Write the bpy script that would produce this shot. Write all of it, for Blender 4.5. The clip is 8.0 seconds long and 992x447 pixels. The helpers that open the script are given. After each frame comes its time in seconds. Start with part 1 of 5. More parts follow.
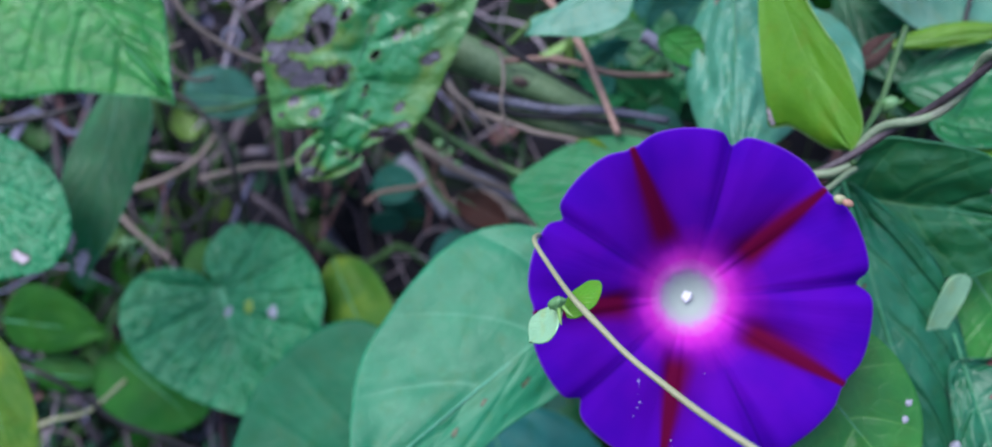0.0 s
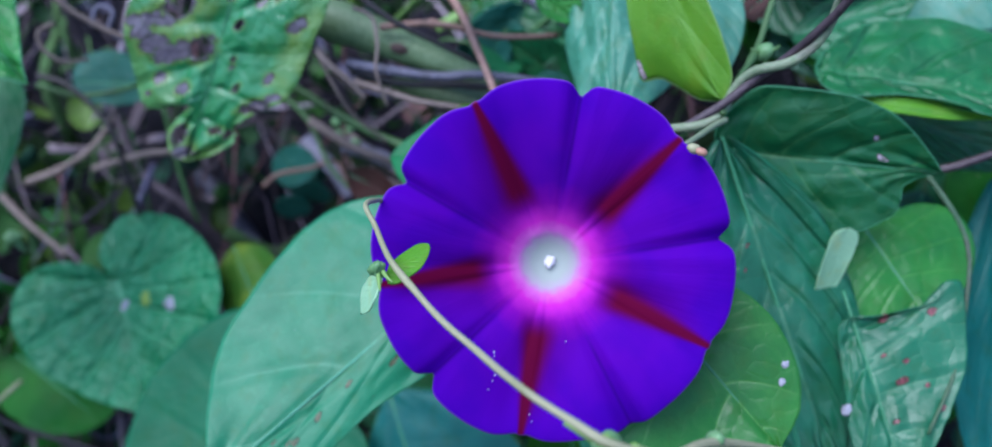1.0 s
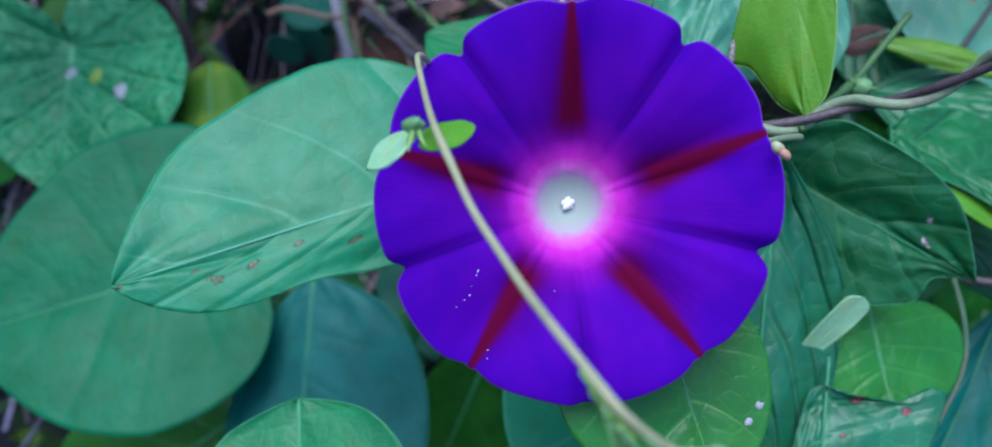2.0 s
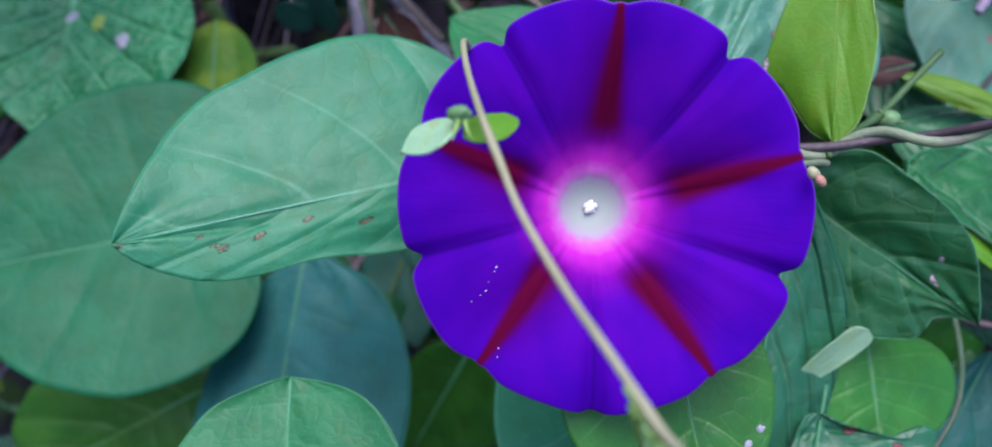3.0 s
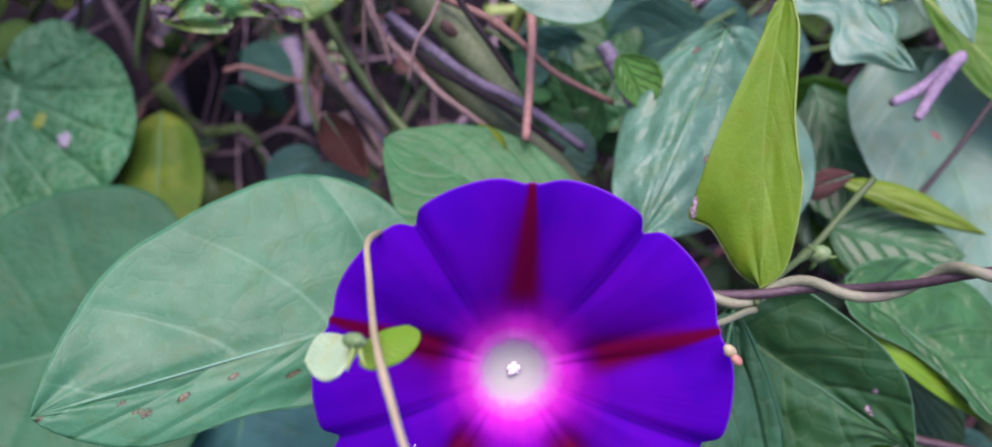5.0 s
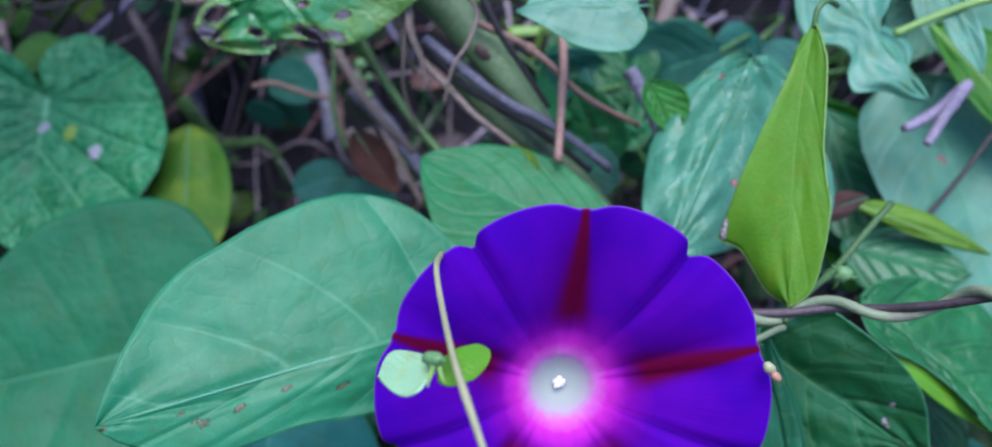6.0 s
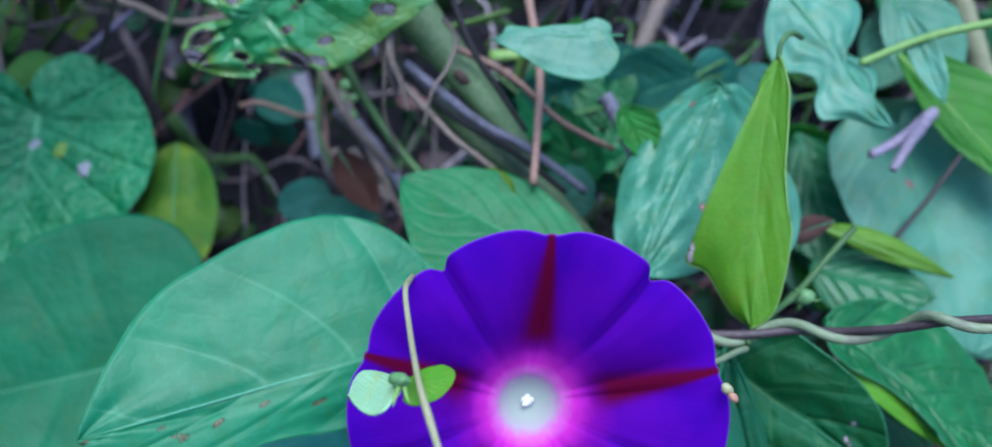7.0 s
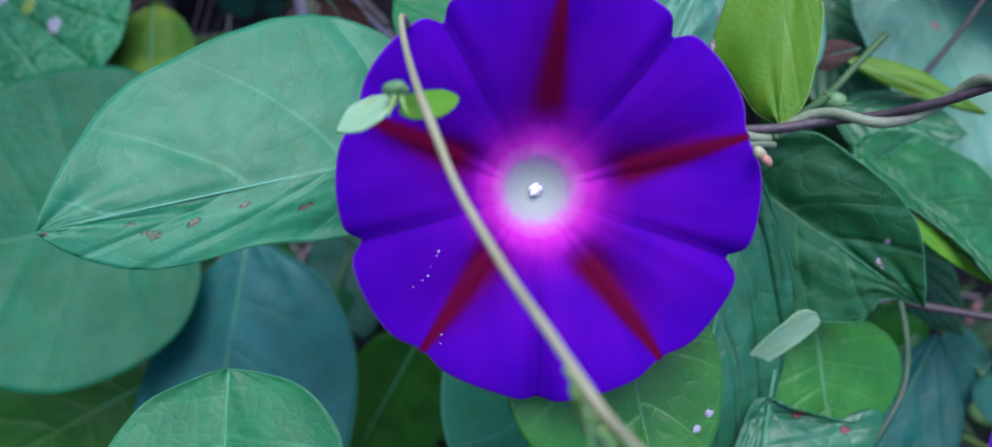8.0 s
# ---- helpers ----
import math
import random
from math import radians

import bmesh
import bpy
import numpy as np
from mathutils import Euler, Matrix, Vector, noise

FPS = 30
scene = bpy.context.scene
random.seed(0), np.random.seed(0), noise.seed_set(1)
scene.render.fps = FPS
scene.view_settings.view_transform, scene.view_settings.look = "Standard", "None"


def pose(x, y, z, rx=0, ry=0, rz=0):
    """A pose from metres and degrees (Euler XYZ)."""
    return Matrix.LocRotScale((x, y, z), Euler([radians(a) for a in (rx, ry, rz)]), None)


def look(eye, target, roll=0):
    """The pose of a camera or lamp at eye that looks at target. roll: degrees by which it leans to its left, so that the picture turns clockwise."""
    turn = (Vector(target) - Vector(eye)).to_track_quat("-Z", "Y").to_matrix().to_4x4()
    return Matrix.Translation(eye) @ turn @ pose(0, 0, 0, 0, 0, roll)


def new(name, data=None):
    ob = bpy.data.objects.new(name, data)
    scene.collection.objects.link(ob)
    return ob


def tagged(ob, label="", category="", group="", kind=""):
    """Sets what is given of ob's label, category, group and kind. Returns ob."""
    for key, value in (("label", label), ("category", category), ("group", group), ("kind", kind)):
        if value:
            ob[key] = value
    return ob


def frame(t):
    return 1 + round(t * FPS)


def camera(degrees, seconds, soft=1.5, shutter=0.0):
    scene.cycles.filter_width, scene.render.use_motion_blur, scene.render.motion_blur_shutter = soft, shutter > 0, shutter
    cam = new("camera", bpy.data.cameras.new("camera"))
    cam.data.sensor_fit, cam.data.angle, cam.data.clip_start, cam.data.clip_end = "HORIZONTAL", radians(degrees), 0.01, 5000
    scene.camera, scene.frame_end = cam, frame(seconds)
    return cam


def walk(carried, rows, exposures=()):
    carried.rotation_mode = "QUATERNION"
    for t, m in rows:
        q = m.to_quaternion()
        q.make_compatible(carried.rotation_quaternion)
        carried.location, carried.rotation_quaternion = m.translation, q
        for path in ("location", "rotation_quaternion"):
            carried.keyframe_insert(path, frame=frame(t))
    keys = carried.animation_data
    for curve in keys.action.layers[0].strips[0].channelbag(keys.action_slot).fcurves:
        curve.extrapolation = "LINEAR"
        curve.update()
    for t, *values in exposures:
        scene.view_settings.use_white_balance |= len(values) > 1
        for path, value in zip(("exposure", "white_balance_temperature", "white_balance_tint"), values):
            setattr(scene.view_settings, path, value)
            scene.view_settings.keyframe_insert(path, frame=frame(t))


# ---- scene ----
# One lens for the whole clip, a hand-held path a hand's width from the flower.
cam = camera(55.9, 8.0, soft=1.7)
cam.data.dof.use_dof = True
cam.data.dof.focus_distance = 0.165
cam.data.dof.aperture_fstop = 12.0
PATH = [
    (0, (0.00697, -0.01167, 0.40921), (-0.00014, 0.15934, 0.30573), 3.97),
    (0.5, (0.03329, -0.01372, 0.40811), (0.02736, 0.15763, 0.30513), 2.12),
    (1, (0.03599, -0.00195, 0.39858), (0.03181, 0.16862, 0.29423), 2.26),
    (1.2, (0.03636, 0.00721, 0.38954), (0.03431, 0.17683, 0.28361), 4.00),
    (2.3, (0.01099, 0.01083, 0.37600), (0.03082, 0.17817, 0.26828), 33.99),
    (2.5, (0.00698, 0.01406, 0.38411), (0.02820, 0.18064, 0.27547), 34.42),
    (3, (0.01122, 0.01109, 0.37071), (0.03331, 0.17923, 0.26469), 35.81),
    (3.5, (0.01357, 0.01901, 0.38304), (0.03685, 0.18608, 0.27559), 34.55),
    (4, (0.01164, 0.01461, 0.38628), (0.03571, 0.18203, 0.27955), 34.58),
    (4.5, (0.00082, 0.01906, 0.39151), (0.02659, 0.18641, 0.28507), 35.22),
    (5, (0.00551, 0.03217, 0.39921), (0.03082, 0.19869, 0.29137), 35.20),
    (5.2, (-0.00030, 0.03669, 0.40154), (0.02604, 0.20296, 0.29356), 35.42),
    (6.3, (-0.00919, 0.01519, 0.39909), (0.01992, 0.18383, 0.29558), 36.38),
    (6.5, (-0.00726, 0.01111, 0.40539), (0.02114, 0.18011, 0.30227), 36.36),
    (7, (-0.00722, 0.02049, 0.40720), (0.02151, 0.18962, 0.30439), 36.74),
    (7.5, (0.01682, 0.01142, 0.37241), (0.04447, 0.18237, 0.27234), 36.43),
    (7.8, (0.01958, 0.00942, 0.35959), (0.04949, 0.18023, 0.25994), 36.44),
    (8, (0.01468, 0.01400, 0.36807), (0.04531, 0.18338, 0.26623), 36.83),
]
walk(cam, [(t, look(eye, target, roll)) for t, eye, target, roll in PATH],
     exposures=[(0, 1.60, 5950, 14), (1.0, 1.60, 5500, 16), (1.3, 1.58, 5500, 15), (2.3, 1.60, 5600, 8), (3.0, 1.65, 6100, 26), (3.6, 1.71, 6880, 52), (4.1, 1.74, 7080, 60), (5.2, 1.76, 7020, 56), (6.3, 1.65, 5550, 10), (7.2, 1.65, 5550, 8), (7.6, 1.53, 5600, 14), (8.0, 1.53, 5800, 24)])

# ---- light: an overcast sky ----
world = bpy.data.worlds.new("sky")
scene.world = world
world.use_nodes = True
wn, wl = world.node_tree.nodes, world.node_tree.links
sky = wn.new("ShaderNodeTexSky")
sky.sky_type = "NISHITA"
sky.sun_disc = False
sky.sun_elevation, sky.sun_rotation = radians(61), radians(231)
wn["Background"].inputs["Strength"].default_value = 0.098
wl.new(sky.outputs["Color"], wn["Background"].inputs["Color"])
sun = new("sun", bpy.data.lights.new("sun", "SUN"))
sun.data.energy, sun.data.angle, sun.data.color = 1.5, radians(45), (1.0, 0.97, 0.92)
sun.matrix_world = look((-0.52, -0.42, 1.2), (0, 0, 0))

# ---- materials ----


def nodes_of(name):
    m = bpy.data.materials.new(name)
    m.use_nodes = True
    return m, m.node_tree.nodes, m.node_tree.links


class Net:
    """Small wrapper to write node trees in short lines."""

    def __init__(self, name):
        self.m, self.n, self.l = nodes_of(name)
        self.b = self.n["Principled BSDF"]

    def put(self, socket, value):
        if hasattr(value, "is_linked"):
            self.l.new(value, socket)
        else:
            socket.default_value = value

    def math(self, op, a, b=0.0, c=0.0, clamp=False):
        k = self.n.new("ShaderNodeMath")
        k.operation, k.use_clamp = op, clamp
        for i, v in enumerate((a, b, c)):
            self.put(k.inputs[i], v)
        return k.outputs[0]

    def span(self, v, lo, hi, a=0.0, b=1.0, smooth=True):
        k = self.n.new("ShaderNodeMapRange")
        k.interpolation_type = "SMOOTHSTEP" if smooth else "LINEAR"
        for i, x in enumerate((v, lo, hi, a, b)):
            self.put(k.inputs[i], x)
        return k.outputs[0]

    def mix(self, f, a, b):
        k = self.n.new("ShaderNodeMix")
        k.data_type = "RGBA"
        for i, v in ((0, f), (6, a), (7, b)):
            if isinstance(v, tuple):
                v = (*v, 1)[:4]
            self.put(k.inputs[i], v)
        return k.outputs[2]

    def noise(self, vec, scale, detail=3.0, rough=0.5):
        k = self.n.new("ShaderNodeTexNoise")
        self.put(k.inputs["Scale"], scale)
        self.put(k.inputs["Detail"], detail)
        self.put(k.inputs["Roughness"], rough)
        self.l.new(vec, k.inputs["Vector"])
        return k.outputs["Fac"]

    def cells(self, vec, scale, feature="F1"):
        k = self.n.new("ShaderNodeTexVoronoi")
        k.feature = feature
        self.put(k.inputs["Scale"], scale)
        self.l.new(vec, k.inputs["Vector"])
        return k.outputs["Distance"]

    def uv(self, layer):
        k = self.n.new("ShaderNodeUVMap")
        k.uv_map = layer
        s = self.n.new("ShaderNodeSeparateXYZ")
        self.l.new(k.outputs[0], s.inputs[0])
        return k.outputs[0], s.outputs[0], s.outputs[1]

    def attr(self, name):
        k = self.n.new("ShaderNodeAttribute")
        k.attribute_name = name
        return k.outputs["Fac"]

    def spot(self):
        return self.n.new("ShaderNodeTexCoord").outputs["Object"]

    def chance(self, island=False):
        if island:
            return self.n.new("ShaderNodeNewGeometry").outputs["Random Per Island"]
        return self.n.new("ShaderNodeObjectInfo").outputs["Random"]

    def bump(self, height, strength, distance):
        k = self.n.new("ShaderNodeBump")
        self.put(k.inputs["Strength"], strength)
        k.inputs["Distance"].default_value = distance
        self.l.new(height, k.inputs["Height"])
        self.l.new(k.outputs[0], self.b.inputs["Normal"])
        return k.outputs[0]

    def through_light(self, colour, share, normal=None):
        """Lets a share of the light through a thin blade."""
        t = self.n.new("ShaderNodeBsdfTranslucent")
        self.put(t.inputs["Color"], (*colour, 1) if isinstance(colour, tuple) else colour)
        if normal is not None:
            self.l.new(normal, t.inputs["Normal"])
        x = self.n.new("ShaderNodeMixShader")
        x.inputs[0].default_value = share
        self.l.new(self.b.outputs[0], x.inputs[1])
        self.l.new(t.outputs[0], x.inputs[2])
        self.l.new(x.outputs[0], self.n["Material Output"].inputs["Surface"])


def leaf_material(name, deep, light, vein, rough=0.42, puff=0.5, blight=(0.16, 0.13, 0.14), glow=0.18, cell=5.0, yellow=0.0, quilt=0.45, rim=0.0, lines=0.10, ribs=0.45, spec=0.42, vw=1.0, nw=0.10, sunk=0.25, mottle=0.12):
    """A leaf blade: midrib, sunken side veins, quilted cells, mottling and scars."""
    k = Net(name)
    _, x, v = k.uv("leaf")
    cm, _, _ = k.uv("cm")
    au = k.math("ABSOLUTE", k.math("MULTIPLY_ADD", x, 2.0, -1.0))
    saw = k.math("PINGPONG", k.attr("vein"), 0.5)
    side = k.span(saw, 0.0, k.span(au, 0.0, 1.0, 0.065 * vw, 0.025 * vw, False), 1.0, 0.0)
    side = k.math("MULTIPLY", side, k.span(au, 0.7, 1.0, 1.0, 0.2))
    mid = k.span(au, 0.008, 0.035, 1.0, 0.0)
    veins = k.math("MAXIMUM", k.math("MULTIPLY", side, 0.6), mid)
    bent = k.n.new("ShaderNodeVectorMath")
    bent.operation = "MULTIPLY_ADD"
    drift = k.n.new("ShaderNodeTexNoise")
    drift.inputs["Scale"].default_value = 1.7
    k.l.new(cm, drift.inputs["Vector"])
    k.l.new(drift.outputs["Color"], bent.inputs[0])
    bent.inputs[1].default_value = (0.55, 0.55, 0.0)
    k.l.new(cm, bent.inputs[2])
    net = k.cells(bent.outputs[0], cell, "DISTANCE_TO_EDGE")
    fine = k.span(net, 0.0, nw, 1.0, 0.0)
    broad = k.noise(cm, 0.7, 3.0)
    grain = k.noise(cm, 22.0, 3.0)
    c = k.mix(k.span(broad, 0.3, 0.7), deep, light)
    c = k.mix(k.math("MULTIPLY", fine, lines), c, vein)
    c = k.mix(k.math("MULTIPLY", veins, ribs), c, vein)
    c = k.mix(k.math("MULTIPLY", k.span(grain, 0.45, 0.75), 0.32), c, (deep[0] * 0.6, deep[1] * 0.6, deep[2] * 0.6))
    c = k.mix(k.span(k.noise(cm, 1.7, 4.0, 0.6), 0.48, 0.70, 0.0, 0.42), c, (deep[0] * 1.5 + 0.006, deep[1] * 0.85, deep[2] * 0.45))
    c = k.mix(k.span(k.noise(cm, 4.5, 3.0, 0.6), 0.52, 0.72, 0.0, mottle), c, (light[0] * 1.6 + 0.01, light[1] * 1.25, light[2] * 1.3))
    if yellow:
        c = k.mix(k.math("MULTIPLY", k.span(k.noise(cm, 0.55, 2.0), 0.5, 0.68), yellow), c, (0.22, 0.28, 0.02))
    if rim:
        margin = k.span(k.math("MULTIPLY_ADD", k.noise(cm, 0.8, 4.0), 1.0, k.math("ADD", au, -0.5)), 0.55, 0.85)
        c = k.mix(k.math("MULTIPLY", margin, rim), c, (0.17, 0.27, 0.02))
    h = k.n.new("ShaderNodeHueSaturation")
    k.l.new(c, h.inputs["Color"])
    k.put(h.inputs["Value"], k.span(k.chance(), 0.0, 1.0, 0.85, 1.15, False))
    k.put(h.inputs["Hue"], k.span(k.chance(), 0.0, 1.0, 0.49, 0.51, False))
    c = h.outputs[0]
    raw = k.math("ADD", k.attr("blight"), k.math("MULTIPLY", k.math("SUBTRACT", k.noise(cm, 6.0, 4.0, 0.65), 0.5), 0.9))
    if yellow:
        c = k.mix(k.span(raw, 0.28, 0.48, 0.0, yellow), c, (0.24, 0.30, 0.03))
    scar = k.span(raw, 0.50, 0.58)
    core = k.span(raw, 0.53, 0.66)
    inner = k.mix(k.span(k.noise(cm, 16.0, 3.0), 0.35, 0.65), blight, (blight[0] * 4.6 + 0.02, blight[1] * 4.4 + 0.015, blight[2] * 4.8 + 0.02))
    c = k.mix(k.math("MULTIPLY", scar, 0.92), c, k.mix(core, (blight[0] * 0.45, blight[1] * 0.35, blight[2] * 0.35), inner))
    dots = k.span(k.cells(cm, 7.0), 0.045, 0.075, 1.0, 0.0)
    c = k.mix(k.math("MULTIPLY", dots, k.span(k.noise(cm, 2.0, 2.0), 0.5, 0.6, 0.0, 0.5)), c, (0.30, 0.36, 0.28))
    k.put(k.b.inputs["Base Color"], c)
    k.put(k.b.inputs["Roughness"], k.span(k.noise(cm, 1.1, 2.0), 0.3, 0.7, rough - 0.03, rough + 0.05))
    k.b.inputs["Specular IOR Level"].default_value = spec
    dome = k.math("MULTIPLY_ADD", k.span(net, 0.0, 0.45), 0.22, k.noise(cm, cell * 0.8, 1.5, 0.45))
    height = k.math("MULTIPLY_ADD", dome, quilt, k.math("MULTIPLY", veins, -0.14))
    furrow = k.math("MULTIPLY", k.span(saw, 0.0, 0.20), k.span(au, 0.03, 0.2))
    height = k.math("MULTIPLY_ADD", furrow, sunk, height)
    height = k.math("MULTIPLY_ADD", grain, 0.08, height)
    height = k.math("MULTIPLY_ADD", fine, -0.06, height)
    height = k.math("MULTIPLY_ADD", scar, -0.6, height)
    bump = k.bump(height, puff, 0.0011)
    k.through_light(c, glow, bump)
    return k.m


def bark_material(name, a, b, rough=0.7, scale=400.0, spots=(0.03, 0.025, 0.02), stretch=8.0, spotted=0.5):
    """Stems, twigs and dead stalks, streaked lengthwise."""
    k = Net(name)
    vec, _, _ = k.uv("tube")
    g = k.noise(vec, 6.0, 4.0, 0.6)
    p = k.noise(k.spot(), scale * 0.3, 3.0)
    c = k.mix(k.span(g, 0.3, 0.7), a, b)
    c = k.mix(k.math("MULTIPLY", k.span(p, 0.58, 0.72), spotted), c, spots)
    h = k.n.new("ShaderNodeHueSaturation")
    k.l.new(c, h.inputs["Color"])
    k.put(h.inputs["Value"], k.span(k.chance(), 0.0, 1.0, 0.75, 1.2, False))
    k.put(k.b.inputs["Base Color"], h.outputs[0])
    k.b.inputs["Roughness"].default_value = rough
    k.bump(k.math("ADD", g, p), 0.4, 0.0006)
    return k.m


def plain_material(name, a, b, rough=0.5, scale=300.0, glow=0.0):
    k = Net(name)
    f = k.noise(k.spot(), scale, 4.0, 0.6)
    c = k.mix(k.span(f, 0.3, 0.7), a, b)
    k.put(k.b.inputs["Base Color"], c)
    k.b.inputs["Roughness"].default_value = rough
    bump = k.bump(f, 0.3, 0.0004)
    if glow:
        k.through_light(c, glow, bump)
    return k.m


def litter_material(name, tones, rough=0.75):
    """Dead stalks and leaves: the tone differs from piece to piece."""
    k = Net(name)
    r = k.n.new("ShaderNodeValToRGB")
    r.color_ramp.interpolation = "CONSTANT"
    while len(r.color_ramp.elements) < len(tones):
        r.color_ramp.elements.new(0.5)
    for i, t in enumerate(tones):
        r.color_ramp.elements[i].position = i / len(tones)
        r.color_ramp.elements[i].color = (*t, 1)
    k.l.new(k.chance(True), r.inputs[0])
    f = k.noise(k.spot(), 500.0, 4.0, 0.6)
    c = k.mix(k.span(f, 0.35, 0.75, 0.0, 0.5), r.outputs[0], (0.03, 0.025, 0.02))
    k.put(k.b.inputs["Base Color"], c)
    k.b.inputs["Specular IOR Level"].default_value = 0.2
    k.b.inputs["Roughness"].default_value = rough
    k.bump(f, 0.4, 0.0006)
    return k.m


def petal_material():
    k = Net("violet_petal")
    _, x, r = k.uv("bloom")
    mm, _, _ = k.uv("mm")
    ang = k.math("PINGPONG", k.math("MULTIPLY", x, 5.0), 0.5)
    ramp = k.n.new("ShaderNodeValToRGB")
    stops = [(0.0, (0.40, 0.45, 0.42)), (0.10, (0.40, 0.45, 0.42)), (0.145, (0.47, 0.40, 0.49)), (0.185, (0.64, 0.16, 0.58)), (0.245, (0.56, 0.030, 0.50)),
             (0.34, (0.25, 0.007, 0.39)), (0.46, (0.102, 0.004, 0.365)), (0.7, (0.088, 0.003, 0.35)), (1.0, (0.068, 0.0025, 0.36))]
    while len(ramp.color_ramp.elements) < len(stops):
        ramp.color_ramp.elements.new(0.5)
    for e, (p, col) in zip(ramp.color_ramp.elements, stops):
        e.position, e.color = p, (*col, 1)
    rag = k.noise(mm, 0.5, 2.0)
    k.put(ramp.inputs[0], k.math("MULTIPLY_ADD", k.math("SUBTRACT", rag, 0.5), 0.04, r))
    streak = k.n.new("ShaderNodeTexNoise")
    cv = k.n.new("ShaderNodeCombineXYZ")
    k.put(cv.inputs[0], k.math("MULTIPLY", x, 160.0))
    k.put(cv.inputs[1], k.math("MULTIPLY", r, 3.0))
    k.l.new(cv.outputs[0], streak.inputs["Vector"])
    streak.inputs["Scale"].default_value = 1.0
    c = k.mix(k.math("MULTIPLY", k.span(streak.outputs["Fac"], 0.35, 0.75, 0.0, 0.3), k.span(r, 0.24, 0.4)), ramp.outputs[0], (0.086, 0.002, 0.38))
    c = k.mix(k.math("MULTIPLY", k.span(r, 0.4, 0.6), k.math("MULTIPLY", k.span(broad_of(k, mm), 0.4, 0.7), 0.45)), c, (0.032, 0.002, 0.31))
    # dark pleat lines between the lobes
    seam = k.math("MULTIPLY", k.math("SUBTRACT", 0.5, ang), k.math("MULTIPLY", r, 1.2566))
    c = k.mix(k.math("MULTIPLY", k.span(seam, 0.0, 0.022, 0.6, 0.0), k.span(r, 0.35, 0.6)), c, (0.020, 0.001, 0.15))
    # five crimson rays, narrowing to the rim
    wide = k.span(r, 0.30, 1.0, 0.150, 0.026, False)
    turn = k.math("SUBTRACT", k.math("FRACT", k.math("MULTIPLY_ADD", x, 5.0, 0.5)), 0.5)
    across = k.math("DIVIDE", k.math("MULTIPLY", k.math("MULTIPLY", turn, 1.2566), r), wide)
    rel = k.math("MAXIMUM", across, k.math("MULTIPLY_ADD", across, -1.5, -0.35))
    halo = k.math("MULTIPLY", k.span(k.math("MAXIMUM", across, k.math("MULTIPLY", across, -2.0)), 0.4, 2.8, 0.7, 0.0), k.math("MULTIPLY", k.span(r, 0.30, 0.45), k.span(r, 0.75, 1.0, 1.0, 0.3)))
    c = k.mix(halo, c, (0.075, 0.0012, 0.20))
    ray = k.math("MULTIPLY", k.span(rel, 0.15, 1.15, 1.0, 0.0), k.span(r, 0.27, 0.46))
    c = k.mix(ray, c, (0.105, 0.0015, 0.030))
    c = k.mix(k.span(r, 0.988, 1.0, 0.0, 0.45), c, (0.30, 0.12, 0.50))
    k.put(k.b.inputs["Base Color"], c)
    k.b.inputs["Roughness"].default_value = 0.75
    k.b.inputs["Specular IOR Level"].default_value = 0.03
    bump = k.bump(k.math("MULTIPLY", streak.outputs["Fac"], k.span(r, 0.35, 0.6)), 0.22, 0.0005)
    k.through_light(c, 0.35, bump)
    return k.m


def broad_of(k, vec):
    return k.noise(vec, 0.09, 2.0)


def soil_material():
    k = Net("shade_toned_soil")
    p = k.spot()
    a, b = k.noise(p, 18.0, 5.0), k.noise(p, 220.0, 5.0, 0.65)
    # dark bluish base: the sky-lit shade between the plants is in the colour
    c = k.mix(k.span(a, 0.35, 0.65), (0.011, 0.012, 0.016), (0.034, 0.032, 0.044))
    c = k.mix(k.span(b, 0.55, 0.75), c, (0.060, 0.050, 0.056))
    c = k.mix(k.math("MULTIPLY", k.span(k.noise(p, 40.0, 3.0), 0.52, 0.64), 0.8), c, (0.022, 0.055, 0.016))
    k.put(k.b.inputs["Base Color"], c)
    k.b.inputs["Roughness"].default_value = 0.9
    k.b.inputs["Specular IOR Level"].default_value = 0.08
    k.bump(b, 0.8, 0.004)
    return k.m


GREEN = leaf_material("mid_green_leaf", (0.008, 0.120, 0.040), (0.014, 0.165, 0.054), (0.05, 0.24, 0.10), 0.46, 0.5, quilt=0.4, spec=0.30, cell=3.4, ribs=0.4, vw=1.2)
BROAD = leaf_material("broad_green_leaf", (0.008, 0.137, 0.055), (0.013, 0.172, 0.072), (0.10, 0.30, 0.17), 0.50, 0.4, blight=(0.028, 0.026, 0.010), quilt=0.6, cell=1.6, spec=0.42, lines=0.03, nw=0.06, ribs=0.58, vw=0.9, sunk=0.5, mottle=0.34)
HEART = leaf_material("heart_green_leaf", (0.009, 0.145, 0.050), (0.015, 0.190, 0.070), (0.12, 0.38, 0.19), 0.42, 1.0, spec=0.34, cell=2.4, quilt=1.6, lines=0.30, ribs=1.0, vw=1.6, nw=0.13, sunk=0.5)
DARK = leaf_material("dark_green_leaf", (0.008, 0.094, 0.028), (0.014, 0.128, 0.044), (0.10, 0.24, 0.08), 0.38, 0.8, cell=1.8, quilt=0.42, lines=0.10, ribs=0.5, spec=0.44, sunk=0.45)
PUCKER = leaf_material("puckered_green_leaf", (0.007, 0.100, 0.028), (0.015, 0.160, 0.046), (0.06, 0.22, 0.09), 0.40, 0.9, cell=1.7, quilt=0.9, lines=0.14, spec=0.46, nw=0.12, sunk=0.7)
